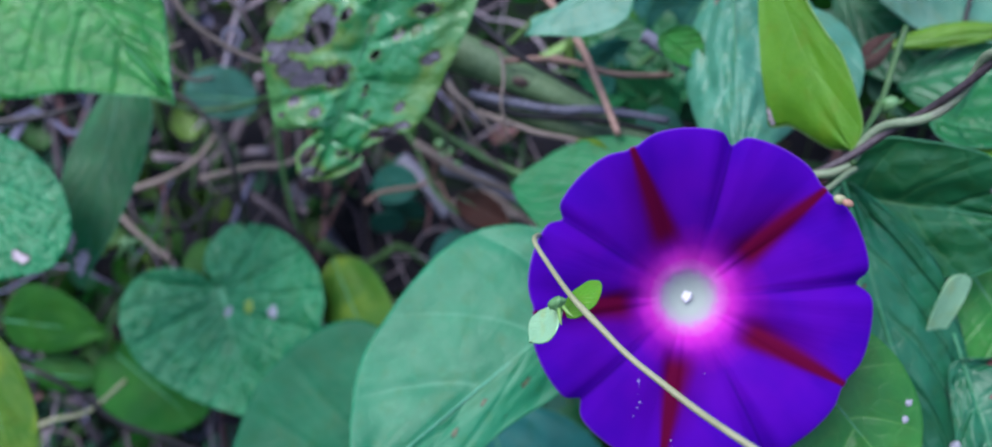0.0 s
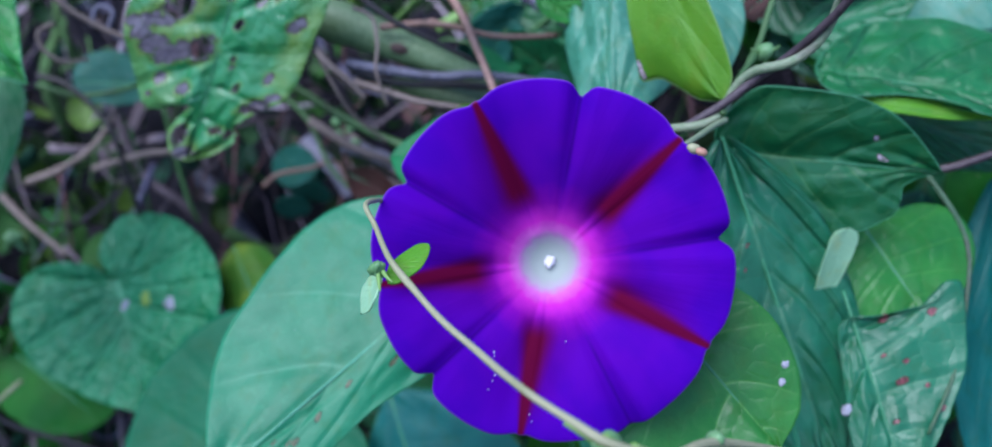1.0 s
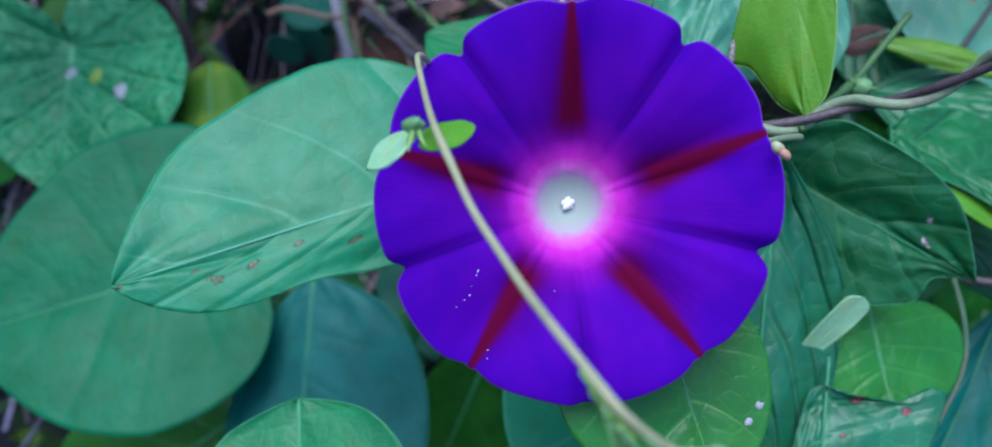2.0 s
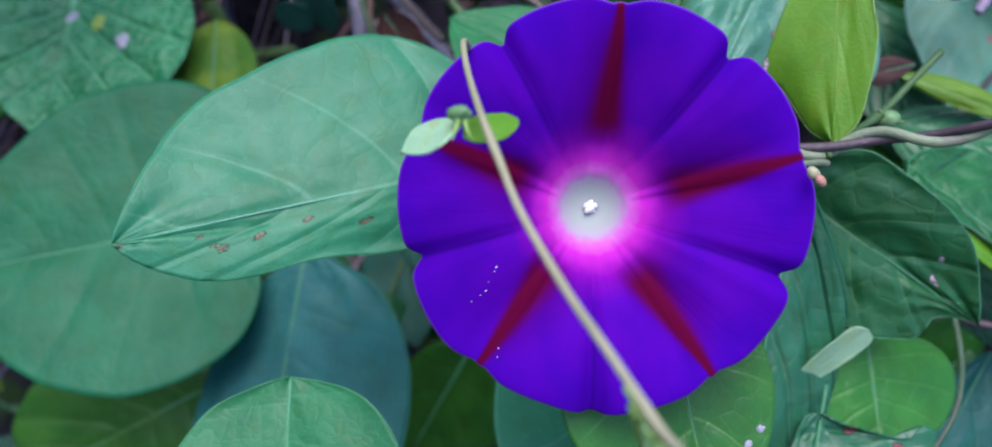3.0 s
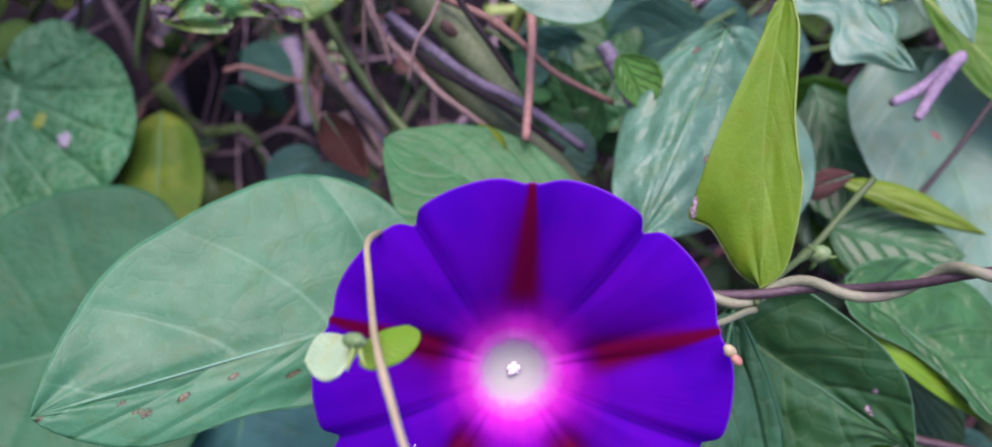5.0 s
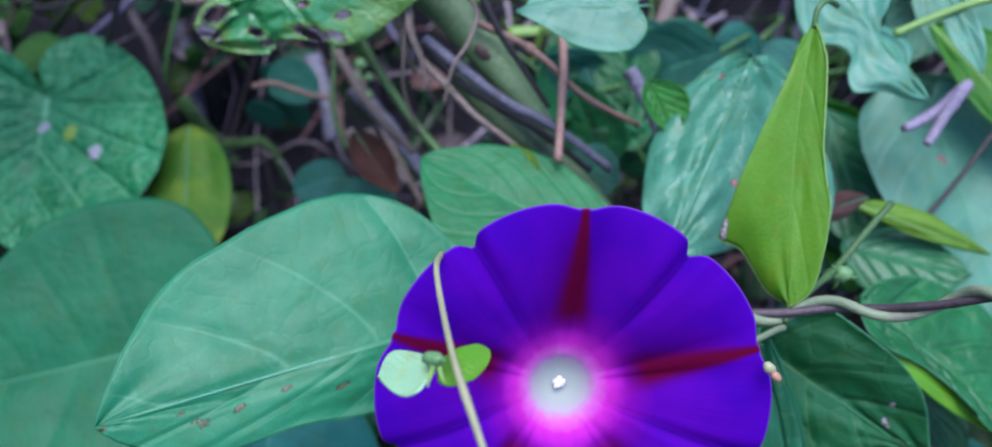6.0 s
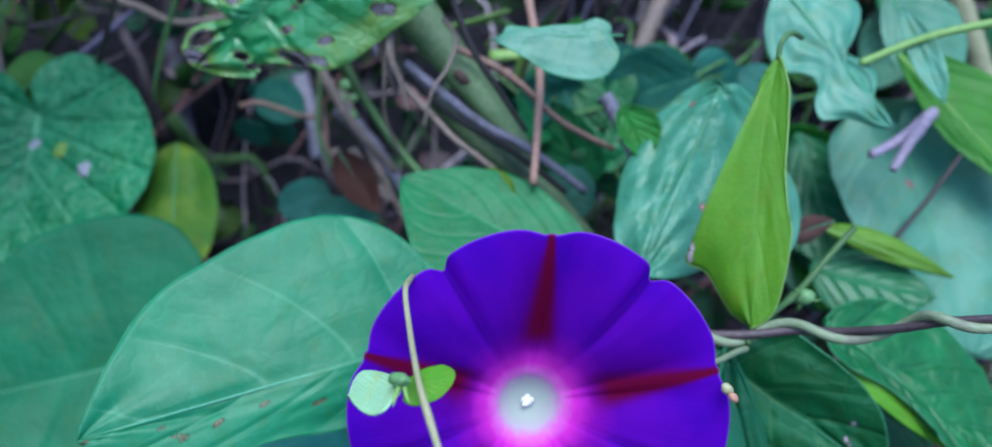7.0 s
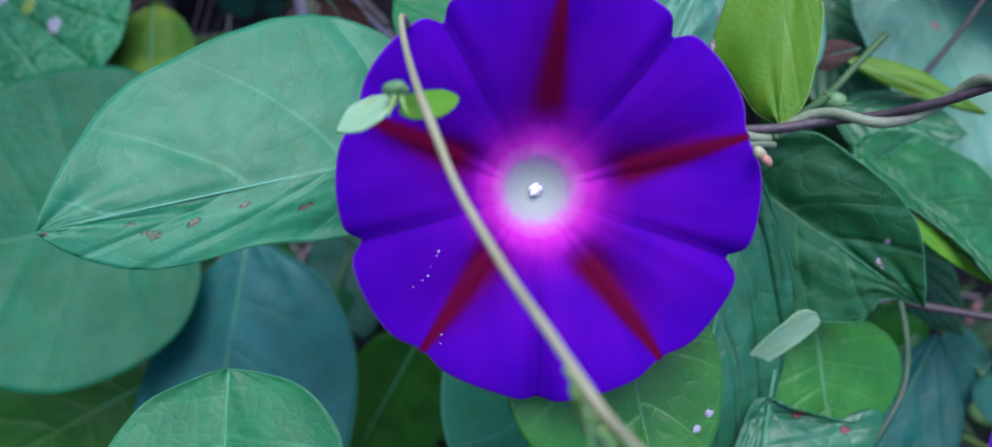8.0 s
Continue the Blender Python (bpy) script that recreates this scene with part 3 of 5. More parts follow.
def leaf(name, label, material, base, tip, left, right, shape="heart", lobe=0.16, sag=0.0, cup=0.0, wave=0.02, holes=(), scars=(), stalk=None,
         nu=26, nv=60, rib=0.00045, group="", ribmat=None, curl=0.0, parent=None, laterals=6, slope=0.42, pillow=0.010, hem=0.0, hemmat=None, crinkle=0.25, fray=0.03, bites=(), stalkmat=None, outline="", fan=1.4, arch=1.5, roll=(0.0, 0.0), panel=0.0):
    """A leaf: blade, midrib and, where one is given, its petiole. base, tip: the ends of the midrib; left, right: the margin where it is widest.
    holes, scars, bites (clean holes): (across -1..1, along 0..1, radius across, radius along). outline: a margin of its own, with side veins that
    leave the midrib and arch towards the tip; roll: how far each margin turns over; panel: how far the fields between the veins tilt."""
    base, tip, left, right = (Vector(p) for p in (base, tip, left, right))
    t = parent or thing(name, label, "leaf", base, group)
    axis = tip - base
    long = axis.length
    w = WIDEST[shape]
    mid_w = base + axis * w
    vl, vr = left - mid_w, right - mid_w
    normal = (vr - vl).cross(axis).normalized()
    seed = Vector((base.x * 97, base.y * 89, base.z * 83))
    bend = normal * (sag * long)

    def middle(v):
        return base + axis * v + bend * (4 * v * (1 - v))

    def curve(s):
        """Half the outline of a heart-shaped leaf, from the notch round the lobe to the tip: across, along."""
        if s < 0.5:
            f, pts = s / 0.5, ((0, 0), (0.12, -1.45 * lobe), (1.0, -1.35 * lobe), (1.0, 0.26))
        else:
            f, pts = (s - 0.5) / 0.5, ((1.0, 0.26), (1.0, 0.62), (0.34, 0.80), (0, 1))
        g = 1 - f
        k = (g ** 3, 3 * g * g * f, 3 * g * f * f, f ** 3)
        return sum(a * p[0] for a, p in zip(k, pts)), sum(a * p[1] for a, p in zip(k, pts))

    verts, uvs, cms, keep, blight, phase = [], [], [], [], [], []
    if outline:
        halves = [margin_of(points, nv) for points in OUTLINES[outline]]
        foot, head = OUTLINES[outline][0][0][1], OUTLINES[outline][0][-1][1]
    for j in range(nv + 1):
        v = 1 - (1 - j / nv) ** 1.15 if not outline else j / nv
        for i in range(2 * nu + 1):
            u = (i - nu) / nu
            a = abs(u)
            side = vl if u < 0 else vr
            sw = share(shape, v)
            off = side * (sw * a)
            back = axis * (-lobe * (1 - v) ** 4 * math.sin(math.pi * min(1.0, a * 1.02)) ** 0.8) if lobe else Vector()
            p = middle(v) + off + back
            if shape == "heart":
                ox, oy = curve(v)
                my = v ** 2.8
                sw = max(ox, 0.02)
                skew = side - axis * (side.dot(axis) / axis.length_squared)
                lean = side - skew
                p = middle(my + (oy - my) * a) + (skew + lean) * (ox * a)
            fx, fy = u, v
            if outline:
                ox, oy = (float(q[j]) for q in halves[0 if u < 0 else 1])
                my = foot + (head - foot) * v ** fan
                fx, fy = math.copysign(ox * a, u), my + (oy - my) * a ** arch
                sw = max(abs(ox), 0.02)
                p = middle(fy) + side * (ox * a)
                p -= normal * (roll[0 if u < 0 else 1] * side.length * max(0.0, a - 0.7) ** 2 * 11)
            size = side.length
            p += normal * (cup * size * a * a * sw + curl * size * max(0.0, a - 0.75) * 4)
            q = laterals * (v - slope * a ** 1.25) if shape != "heart" else laterals * 0.8 * v
            q += 0.30 * noise.noise(seed + Vector((u * 1.4, v * 2.0, 11))) + (0.22 if u < 0 else 0.0)
            if outline:
                q = laterals * v ** 1.4 + 0.25 + 0.10 * noise.noise(seed + Vector((u * 1.4, v * 2.0, 11))) + (0.2 if u < 0 else 0.0)
            phase.append(q + 8.0)
            p -= normal * (pillow * size * (abs(math.sin(math.pi * q)) ** 0.6 - 0.6) * min(1.0, a * (1.8 if outline else 4)) * (1 - 0.5 * a) * (1 - v ** 8))
            if panel:
                k = math.floor(q)
                lift = [math.sin((k + e) * 78.233 + (37.7 if u < 0 else 11.3) + seed.x * 5.0) for e in (0, 1)]
                p -= normal * (panel * size * (lift[0] + (lift[1] - lift[0]) * (q - k)) * min(1.0, a * 2.5) * (1 - 0.7 * a * a))
            edge = 0.35 + a
            p += normal * (wave * long * edge * noise.noise(seed + Vector((u * 1.6, v * 3.2, 0))))
            p += normal * (crinkle * wave * long * noise.noise(seed + Vector((u * 4.0, v * 7.0, 3))))
            p += side * (fray * a * a * noise.noise(seed + Vector((0, v * 9.0, math.copysign(5, u))))) if not outline else side * (0.012 * a ** 6 * noise.noise(seed + Vector((0, v * 30.0, math.copysign(5, u)))))
            verts.append(p)
            uvs.append((u * 0.5 + 0.5, v))
            cms.append((u * sw * size * 100 + seed.x, (p - base).dot(axis) / long * 100 + seed.y))
            ragged = 0.35 * noise.noise(seed + Vector((fx * 9, fy * 14, 7)))
            gone = any(((fx - hx) / rx) ** 2 + ((fy - hy) / ry) ** 2 < 1 + ragged for hx, hy, rx, ry in holes)
            gone = gone or any(((fx - hx) / rx) ** 2 + ((fy - hy) / ry) ** 2 < 1 + 0.3 * ragged for hx, hy, rx, ry in bites)
            keep.append(not gone)
            b = 0.0
            for hx, hy, rx, ry in list(scars) + [(x, y, c * 1.5, d * 1.5) for x, y, c, d in holes]:
                q = math.sqrt(((fx - hx) / rx) ** 2 + ((fy - hy) / ry) ** 2)
                b = max(b, 1.0 - 0.5 * q)
            blight.append(max(0.0, b))
    n = 2 * nu + 1
    faces = []
    for j in range(nv):
        for i in range(2 * nu):
            f = (j * n + i, j * n + i + 1, (j + 1) * n + i + 1, (j + 1) * n + i)
            if all(keep[k] for k in f):
                faces.append(f)
    part(name if parent else "blade", verts, faces, material, t, label if parent else "", {"leaf": uvs, "cm": cms}, {"blight": blight, "vein": phase}, thick=0.00028)
    if rib:
        pts = [middle(f) - normal * 0.0002 + normal * (0.35 * wave * long * noise.noise(seed + Vector((0, f * 3.2, 0)))) for f in (0, 0.2, 0.4, 0.6, 0.8, 0.93)]
        tube("midrib", pts, rib, ribmat or RIB, t, rib * 0.3, "pale raised midrib", n=18, sides=6)
    # pale tubes thicken both margins and stand in for the highlight along the edge
    if hem:
        for i in (0, n - 1):
            run = next((j for j in range(nv) if not keep[j * n + i]), nv + 1) if bites else nv + 1
            tube("margin", [verts[j * n + i] - normal * 0.0001 for j in range(0, run, 4)], hem, hemmat or RIB, t, hem * 0.7, "thin pale leaf margin tube that draws an edge highlight", n=nv, sides=5)
    if stalk:
        tube("petiole", [base + axis * 0.02, *stalk], 0.0006, stalkmat or MOSS, t, 0.0007, "slender green leaf stalk", n=16, sides=7)
    return t


def resting(ob, place):
    """The point of a leaf's blade nearest to a place."""
    blade = next(o for o in ob.children if o.name.startswith("blade"))
    return min((v.co + ob.location for v in blade.data.vertices), key=lambda q: (q - Vector(place)).length)


def ball(name, centre, radii, material, parent, label="", turn=(0, 0, 0), lump=0.12, n=10):
    """A small rounded, slightly uneven body."""
    rot = Euler([radians(a) for a in turn]).to_matrix()
    verts, faces = [], []
    c = Vector(centre)
    for j in range(n + 1):
        for i in range(2 * n):
            a, b = math.pi * j / n, math.pi * i / n
            d = Vector((math.sin(a) * math.cos(b), math.sin(a) * math.sin(b), math.cos(a)))
            s = 1 + lump * noise.noise(d * 1.7 + c * 300)
            verts.append(c + rot @ Vector((d.x * radii[0] * s, d.y * radii[1] * s, d.z * radii[2] * s)))
    m = 2 * n
    for j in range(n):
        for i in range(m):
            faces.append((j * m + i, (j + 1) * m + i, (j + 1) * m + (i + 1) % m, j * m + (i + 1) % m))
    return part(name, verts, faces, material, parent, label)


# ---- ground: a bank that rises behind the plants and goes on to the horizon ----


def bank(x, y):
    rise = min(1.0, max(0.0, (y - 0.20) / 0.42))
    rise = rise * rise * (3 - 2 * rise)
    z = 0.03 + 0.55 * rise
    near = math.exp(-(x * x + (y - 0.4) ** 2) / 0.5)
    z += near * (0.018 * noise.noise(Vector((x * 14, y * 14, 0))) + 0.007 * noise.noise(Vector((x * 55, y * 55, 2))))
    return z


def steps(lo, hi, n, far):
    inner = [lo + (hi - lo) * i / n for i in range(n + 1)]
    return [-far, -far / 10, -far / 100, -3.0, *inner, 3.0, far / 100, far / 10, far]


gx, gy = steps(-0.8, 0.8, 110, 2000.0), steps(-0.6, 0.9, 110, 2000.0)
gv = [(x, y, bank(x, y)) for y in gy for x in gx]
gf = [(j * len(gx) + i, j * len(gx) + i + 1, (j + 1) * len(gx) + i + 1, (j + 1) * len(gx) + i) for j in range(len(gy) - 1) for i in range(len(gx) - 1)]
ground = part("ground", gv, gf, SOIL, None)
tagged(ground, "soil bank toned dark and bluish for shade, under dead litter and creepers", "ground", kind="structure")


# ---- the flower ----


def corolla_data(centre, normal, radius, first, seed):
    """The funnel of a bloom: five lobes with a nick between them, each with a ray along its middle."""
    nrm = Vector(normal).normalized()
    up = (Vector((0, 0, 1)) - nrm * nrm.z).normalized()
    rt = up.cross(nrm)
    c = Vector(centre)
    rings, segs = 64, 300
    verts, uvs, mms, faces = [], [], [], []
    for j in range(rings + 1):
        f = j / rings
        for i in range(segs):
            th = 2 * math.pi * i / segs
            k = (th - radians(first)) / (2 * math.pi) * 5
            d = k - round(k)
            nick = math.exp(-((abs(d) - 0.5) / 0.035) ** 2)
            dent = math.exp(-(d / 0.085) ** 2)
            low = math.exp(-((k % 5 - 2.5) / 0.5) ** 2)
            edge = 1 - 0.055 * nick * (1 - 0.7 * low) - 0.040 * dent - 0.030 * (2 * abs(d)) ** 4 * (1 - 1.7 * low) + 0.012 * noise.noise(Vector((math.cos(th) * 2, math.sin(th) * 2, seed)))
            edge += 0.014 * math.exp(-(d / 0.014) ** 2)
            if f < 0.25:
                s = f / 0.25
                r = 0.18 * radius * s
                h = -0.0135 - 0.0034 * (1 - s ** 2.2)
                rr = 0.175 * s
            else:
                s = (f - 0.25) / 0.75
                r = (0.18 + (edge - 0.18) * s) * radius
                h = -0.0135 * (1 - s) ** 1.5 - 0.0010 * s ** 4 + 0.0010 * math.sin(math.pi * s)
                rr = 0.175 + 0.825 * s
                h -= 0.0027 * s * math.exp(-((abs(d) - 0.5) / 0.05) ** 2)
                h -= 0.0031 * math.sin(math.pi * min(1, s * 1.02)) * math.exp(-(d / 0.16) ** 2)
                h += 0.0010 * math.sin(math.pi * min(1, s * 1.05)) * math.exp(-(d / 0.05) ** 2)
                h += 0.0016 * s * s * noise.noise(Vector((math.cos(th) * 1.6 + 9, math.sin(th) * 1.6, seed)))
                h += 0.0005 * s * noise.noise(Vector((math.cos(th) * 6, math.sin(th) * 6, s * 2 + seed)))
            slip = (up * -0.0012 + rt * -0.0004) * (1.0 if f < 0.25 else (1 - s) ** 1.5)
            verts.append(c + rt * (r * math.cos(th)) + up * (r * math.sin(th)) + nrm * h + slip)
            uvs.append(((k / 5) % 1.0 if i else (k / 5) % 1.0, rr))
            mms.append((r * math.cos(th) * 1000, r * math.sin(th) * 1000))
    return verts, uvs, mms, rings, segs, nrm, up, rt, c


def flower(name, label, centre, normal, radius, first, seed=0.0, back=(0.0, 0.03, -0.02)):
    verts, uvs, mms, rings, segs, nrm, up, rt, c = corolla_data(centre, normal, radius, first, seed)
    t = thing(name, label, "flower", centre)
    faces = [(j * segs + i, j * segs + (i + 1) % segs, (j + 1) * segs + (i + 1) % segs, (j + 1) * segs + i) for j in range(rings) for i in range(segs)]
    me = part("corolla", verts, faces, PETAL, t, "violet funnel with crimson rays and white throat", {"bloom": uvs, "mm": mms})
    # the angle's seam: give the last wedge its own end value
    layer = me.data.uv_layers["bloom"].data
    for poly in me.data.polygons:
        ks = [layer[k].uv[0] for k in poly.loop_indices]
        if max(ks) - min(ks) > 0.5:
            for k in poly.loop_indices:
                if layer[k].uv[0] < 0.5:
                    layer[k].uv[0] += 1.0
    s = me.modifiers.new("thickness", "SOLIDIFY")
    s.thickness, s.offset = 0.00018, 0.0
    end = c + nrm * -0.0172 - up * 0.0012 - rt * 0.0004
    for i in range(5):
        a = radians(first + 72 * i)
        out = rt * math.cos(a) + up * math.sin(a)
        p = [end - nrm * 0.014 + out * 0.0010, end - nrm * 0.008 + out * 0.0034, end - nrm * 0.001 + out * 0.0040]
        tube("sepal", p, 0.0013, LIMESTALK, t, 0.0003, n=8, sides=6)
        q = [end + out * 0.0004 + nrm * 0.0001, end + out * 0.0006 + nrm * 0.0004, end + out * 0.0007 + nrm * (0.0006 + 0.0003 * (i % 3))]
        fil = tube("stamen", q, 0.00032, CREAM, t, 0.00028, n=8, sides=6)
        ball("anther", q[-1], (0.0006, 0.0006, 0.0007), CREAM, fil, n=6, lump=0.5)
    pis = tube("pistil", [end, end + nrm * 0.0007], 0.0004, CREAM, t, n=4, sides=6)
    ball("stigma", end + nrm * 0.0009, (0.0009, 0.0009, 0.0006), CREAM, pis, n=7, lump=0.4)
    tube("pedicel", [end - nrm * 0.001, end - nrm * 0.012, end - nrm * 0.018 + Vector(back) * 0.3, end - nrm * 0.01 + Vector(back)], 0.0014, LIMESTALK, t, 0.0011, n=12)
    return t


bloom = flower("morning_glory_flower", "open violet morning glory with crimson star and glowing white throat", (0.0433, 0.1489, 0.2982), (-0.049, -0.872, 0.487), 0.0357, 120.5)


def thicket(name, label, materials, corners, count, size, seed, shape="ovate"):
    """Separate leaves filling a patch of the thicket, spread between four corners."""
    r = random.Random(seed)
    a, b, c, d = (Vector(q) for q in corners)
    for i in range(count):
        u, v = r.random(), r.random()
        o = a.lerp(b, u).lerp(c.lerp(d, u), v)
        s = size * r.uniform(0.6, 1.35)
        turn, lean, roll = r.uniform(-math.pi, math.pi), r.uniform(-0.7, 0.7), r.uniform(-0.7, 0.7)
        view = Matrix.Rotation(radians(-31), 3, "X")
        m = view @ Euler((lean, 0, roll)).to_matrix() @ Matrix.Rotation(turn, 3, "Y")
        along, across = m @ Vector((0, 0, 1)), m @ Vector((1, 0, 0))
        w = s * r.uniform(0.30, 0.46)
        k = WIDEST[shape]
        base = o - along * (s * 0.5)
        leaf(name, label, r.choice(materials), base, base + along * s, base + along * (s * k) - across * w, base + along * (s * k) + across * w, shape, lobe=0.15 if shape == "heart" else 0.0,
             nu=9, nv=14, rib=0.0003, cup=r.uniform(-0.2, 0.2), sag=r.uniform(-0.1, 0.1), wave=0.03, stalk=[base - along * 0.012 + Vector((0, 0.012, -0.004)), base - along * 0.02 + Vector((0, 0.035, -0.02))])

# ---- large leaves round the flower ----
broad = leaf("broad_leaf", "broad pale green leaf with light veins and small rust spots", BROAD, (0.0265, 0.1847, 0.2744), (-0.0277, 0.1413, 0.2403), (-0.0124, 0.1949, 0.2784), (0.0074, 0.1538, 0.2474), "broad", lobe=0.0, outline="broad_leaf", fan=2.8, arch=1.4, wave=0.016, crinkle=0.5, hem=0.00012, pillow=0.010, panel=0.022, ribmat=PALERIB, rib=0.0004, laterals=5, nu=36, nv=90,
     scars=[(0.30, 0.62, 0.06, 0.016), (0.36, 0.70, 0.07, 0.014), (0.30, 0.73, 0.04, 0.012), (0.22, 0.5, 0.04, 0.018), (0.40, 0.33, 0.05, 0.02), (0.15, 0.78, 0.04, 0.012), (0.45, 0.56, 0.02, 0.008), (0.60, 0.42, 0.03, 0.008), (0.05, 0.98, 0.03, 0.012)])
heart = leaf("heart_leaf", "heart-shaped green leaf with puckered veins and lilac scraps", HEART, (-0.1059, 0.2682, 0.2015), (-0.0870, 0.2337, 0.1703), (-0.1408, 0.2571, 0.1851), (-0.0612, 0.2585, 0.2100), "heart", outline="heart_leaf", fan=4.5, arch=1.1, cup=-0.05, laterals=8, pillow=0.03, panel=0.03, rib=0.0003, nu=36, nv=110)
leaf("heart_leaf", "large smooth heart-shaped green leaf below a broader one", LOWER, (-0.0296, 0.2175, 0.1882), (-0.0855, 0.1839, 0.1479), (-0.0709, 0.2355, 0.2022), (-0.0166, 0.1744, 0.1651), "heart", lobe=0.2, laterals=9, pillow=0.005, panel=0.015, nv=70)
leaf("creeping_leaf", "dull olive green leaf under a large smooth one", MEADOW, (-0.0020, 0.2180, 0.1400), (-0.0400, 0.2000, 0.0700), (-0.0480, 0.2150, 0.1132), (0.0120, 0.2000, 0.0980), "round", lobe=0.0, outline="rounded", fan=1.7)
leaf("creeping_leaf", "shaded green leaf below the flower", SHADE, (0.0580, 0.2400, 0.1830), (0.0620, 0.2250, 0.1330), (0.0440, 0.2350, 0.1577), (0.0800, 0.2280, 0.1635), "round", lobe=0.0, outline="rounded", fan=1.7)
leaf("shaded_leaf", "blue-green rounded leaf standing in shade", BLUISH, (-0.0018, 0.2241, 0.1953), (0.0308, 0.1622, 0.1432), (0.0466, 0.1964, 0.1864), (-0.0013, 0.1837, 0.1503), "round", lobe=0.0, outline="rounded", fan=1.7, hem=0.00015)
leaf("low_leaf", "fresh green puckered leaf low on the vine", GREEN, (0.0133, 0.1489, 0.2255), (0.0379, 0.1121, 0.1999), (0.0436, 0.1342, 0.2295), (0.0051, 0.1244, 0.2011), "round", lobe=0.0, outline="rounded", fan=1.7, hem=0.00012, pillow=0.01, panel=0.02, laterals=5)
leaf("low_leaf", "fresh green puckered leaf low on the vine", GREEN, (0.0598, 0.1580, 0.2249), (0.0807, 0.1285, 0.2007), (0.0874, 0.1497, 0.2290), (0.0462, 0.1422, 0.2038), "round", lobe=0.0, outline="rounded", fan=1.7, hem=0.00012, pillow=0.01, panel=0.02, laterals=5)
leaf("under_leaf", "dull green leaf hanging below the flower", BROAD, (0.0700, 0.1889, 0.2508), (0.0986, 0.1454, 0.2150), (0.1010, 0.1666, 0.2521), (0.0552, 0.1684, 0.2314), "heart", lobe=0.1)
spotted = leaf("spotted_leaf", "green leaf with two white specks beside the flower", MEADOW, (0.0662, 0.1591, 0.2821), (0.0924, 0.1395, 0.2615), (0.0886, 0.1556, 0.2846), (0.0576, 0.1394, 0.2634), "round", lobe=0.0, outline="rounded", fan=1.8, laterals=4, slope=0.6, pillow=0.015, panel=0.04)
leaf("drooping_leaf", "long pale leaf with a raised rib and gnawed specks", SPRING, (0.0829, 0.1964, 0.3043), (0.1157, 0.1545, 0.2326), (0.1165, 0.1820, 0.2726), (0.0761, 0.1710, 0.2623), "ovate", lobe=0.0,
     laterals=5, pillow=0.015, panel=0.04, wave=0.025, crinkle=0.8, scars=[(0.1, 0.28, 0.025, 0.008), (0.2, 0.34, 0.025, 0.007)])
leaf("glossy_leaf", "dark glossy leaf with a bluish sheen and two scars", DARK, (0.0824, 0.1976, 0.3005), (0.1333, 0.1911, 0.3003), (0.0980, 0.1948, 0.3202), (0.1054, 0.1874, 0.2763), "round", lobe=0.0, outline="glossy_leaf", fan=2.6, arch=1.4, sag=0.02, pillow=0.012, panel=0.045, laterals=5, wave=0.025, crinkle=0.6, hem=0.0002,
     nu=40, nv=90, scars=[(-0.36, 0.70, 0.05, 0.016), (-0.12, 0.72, 0.05, 0.016), (-0.1, 0.75, 0.03, 0.01)])
puckered = leaf("puckered_leaf", "green puckered leaf with a folded lime margin", PUCKER, (0.1085, 0.2208, 0.3123), (0.1641, 0.2068, 0.3110), (0.1406, 0.2401, 0.3231), (0.1295, 0.2068, 0.3111), "round", lobe=0.0, outline="puckered_leaf", fan=2.0, wave=0.02, crinkle=0.9, pillow=0.03, panel=0.03, laterals=7, nu=36, nv=90, hem=0.0002)
leaf("folded_margin", "lime-green underside of a folded leaf margin", LIME, (0.1121, 0.2112, 0.3088), (0.1571, 0.2037, 0.3093), (0.1323, 0.2102, 0.3108), (0.1303, 0.2062, 0.3072), "lance", lobe=0.0, rib=0, parent=puckered)
leaf("round_leaf", "smooth mid green leaf behind a whitish bud leaf", MEADOW, (0.1223, 0.1995, 0.2799), (0.1359, 0.1798, 0.2658), (0.1472, 0.2017, 0.2822), (0.1091, 0.1799, 0.2637), "round", lobe=0.0, outline="rounded", fan=1.7)
gnawed = leaf("gnawed_leaf", "blue-green leaf with red-brown specks and gnawed margin", SPRING, (0.1131, 0.1794, 0.2743), (0.1255, 0.1451, 0.2437), (0.1433, 0.1706, 0.2734), (0.1052, 0.1645, 0.2538), "ovate", lobe=0.0, outline="gnawed_leaf", fan=1.7, laterals=5,
     pillow=0.02, panel=0.04, wave=0.03, crinkle=0.4, nu=40, nv=90, scars=[(-0.24, 0.20, 0.05, 0.016), (-0.62, 0.25, 0.045, 0.020), (-0.3, 0.42, 0.035, 0.014), (-0.22, 0.50, 0.055, 0.018), (-0.40, 0.56, 0.03, 0.012), (-0.45, 0.68, 0.035, 0.016), (-0.08, 0.66, 0.04, 0.014), (-0.14, 0.36, 0.03, 0.01)])
tube("curled_margin", [(0.1335, 0.2010, 0.2955), (0.1368, 0.1934, 0.2920), (0.1400, 0.1889, 0.2877), (0.1413, 0.1848, 0.2837), (0.1409, 0.1804, 0.2796), (0.1384, 0.1707, 0.2704), (0.1354, 0.1631, 0.2636), (0.1289, 0.1534, 0.2552)], 0.0007, OLIVE, gnawed, 0.0004, "dark olive curled margin", n=40, sides=10, flat=0.5, rough=0.25)
leaf("bluish_leaf", "pale bluish leaf at the edge of the thicket", BLUISH, (0.1624, 0.2220, 0.2841), (0.1611, 0.1687, 0.2188), (0.1787, 0.1941, 0.2600), (0.1493, 0.1930, 0.2501), "ovate", lobe=0.0)
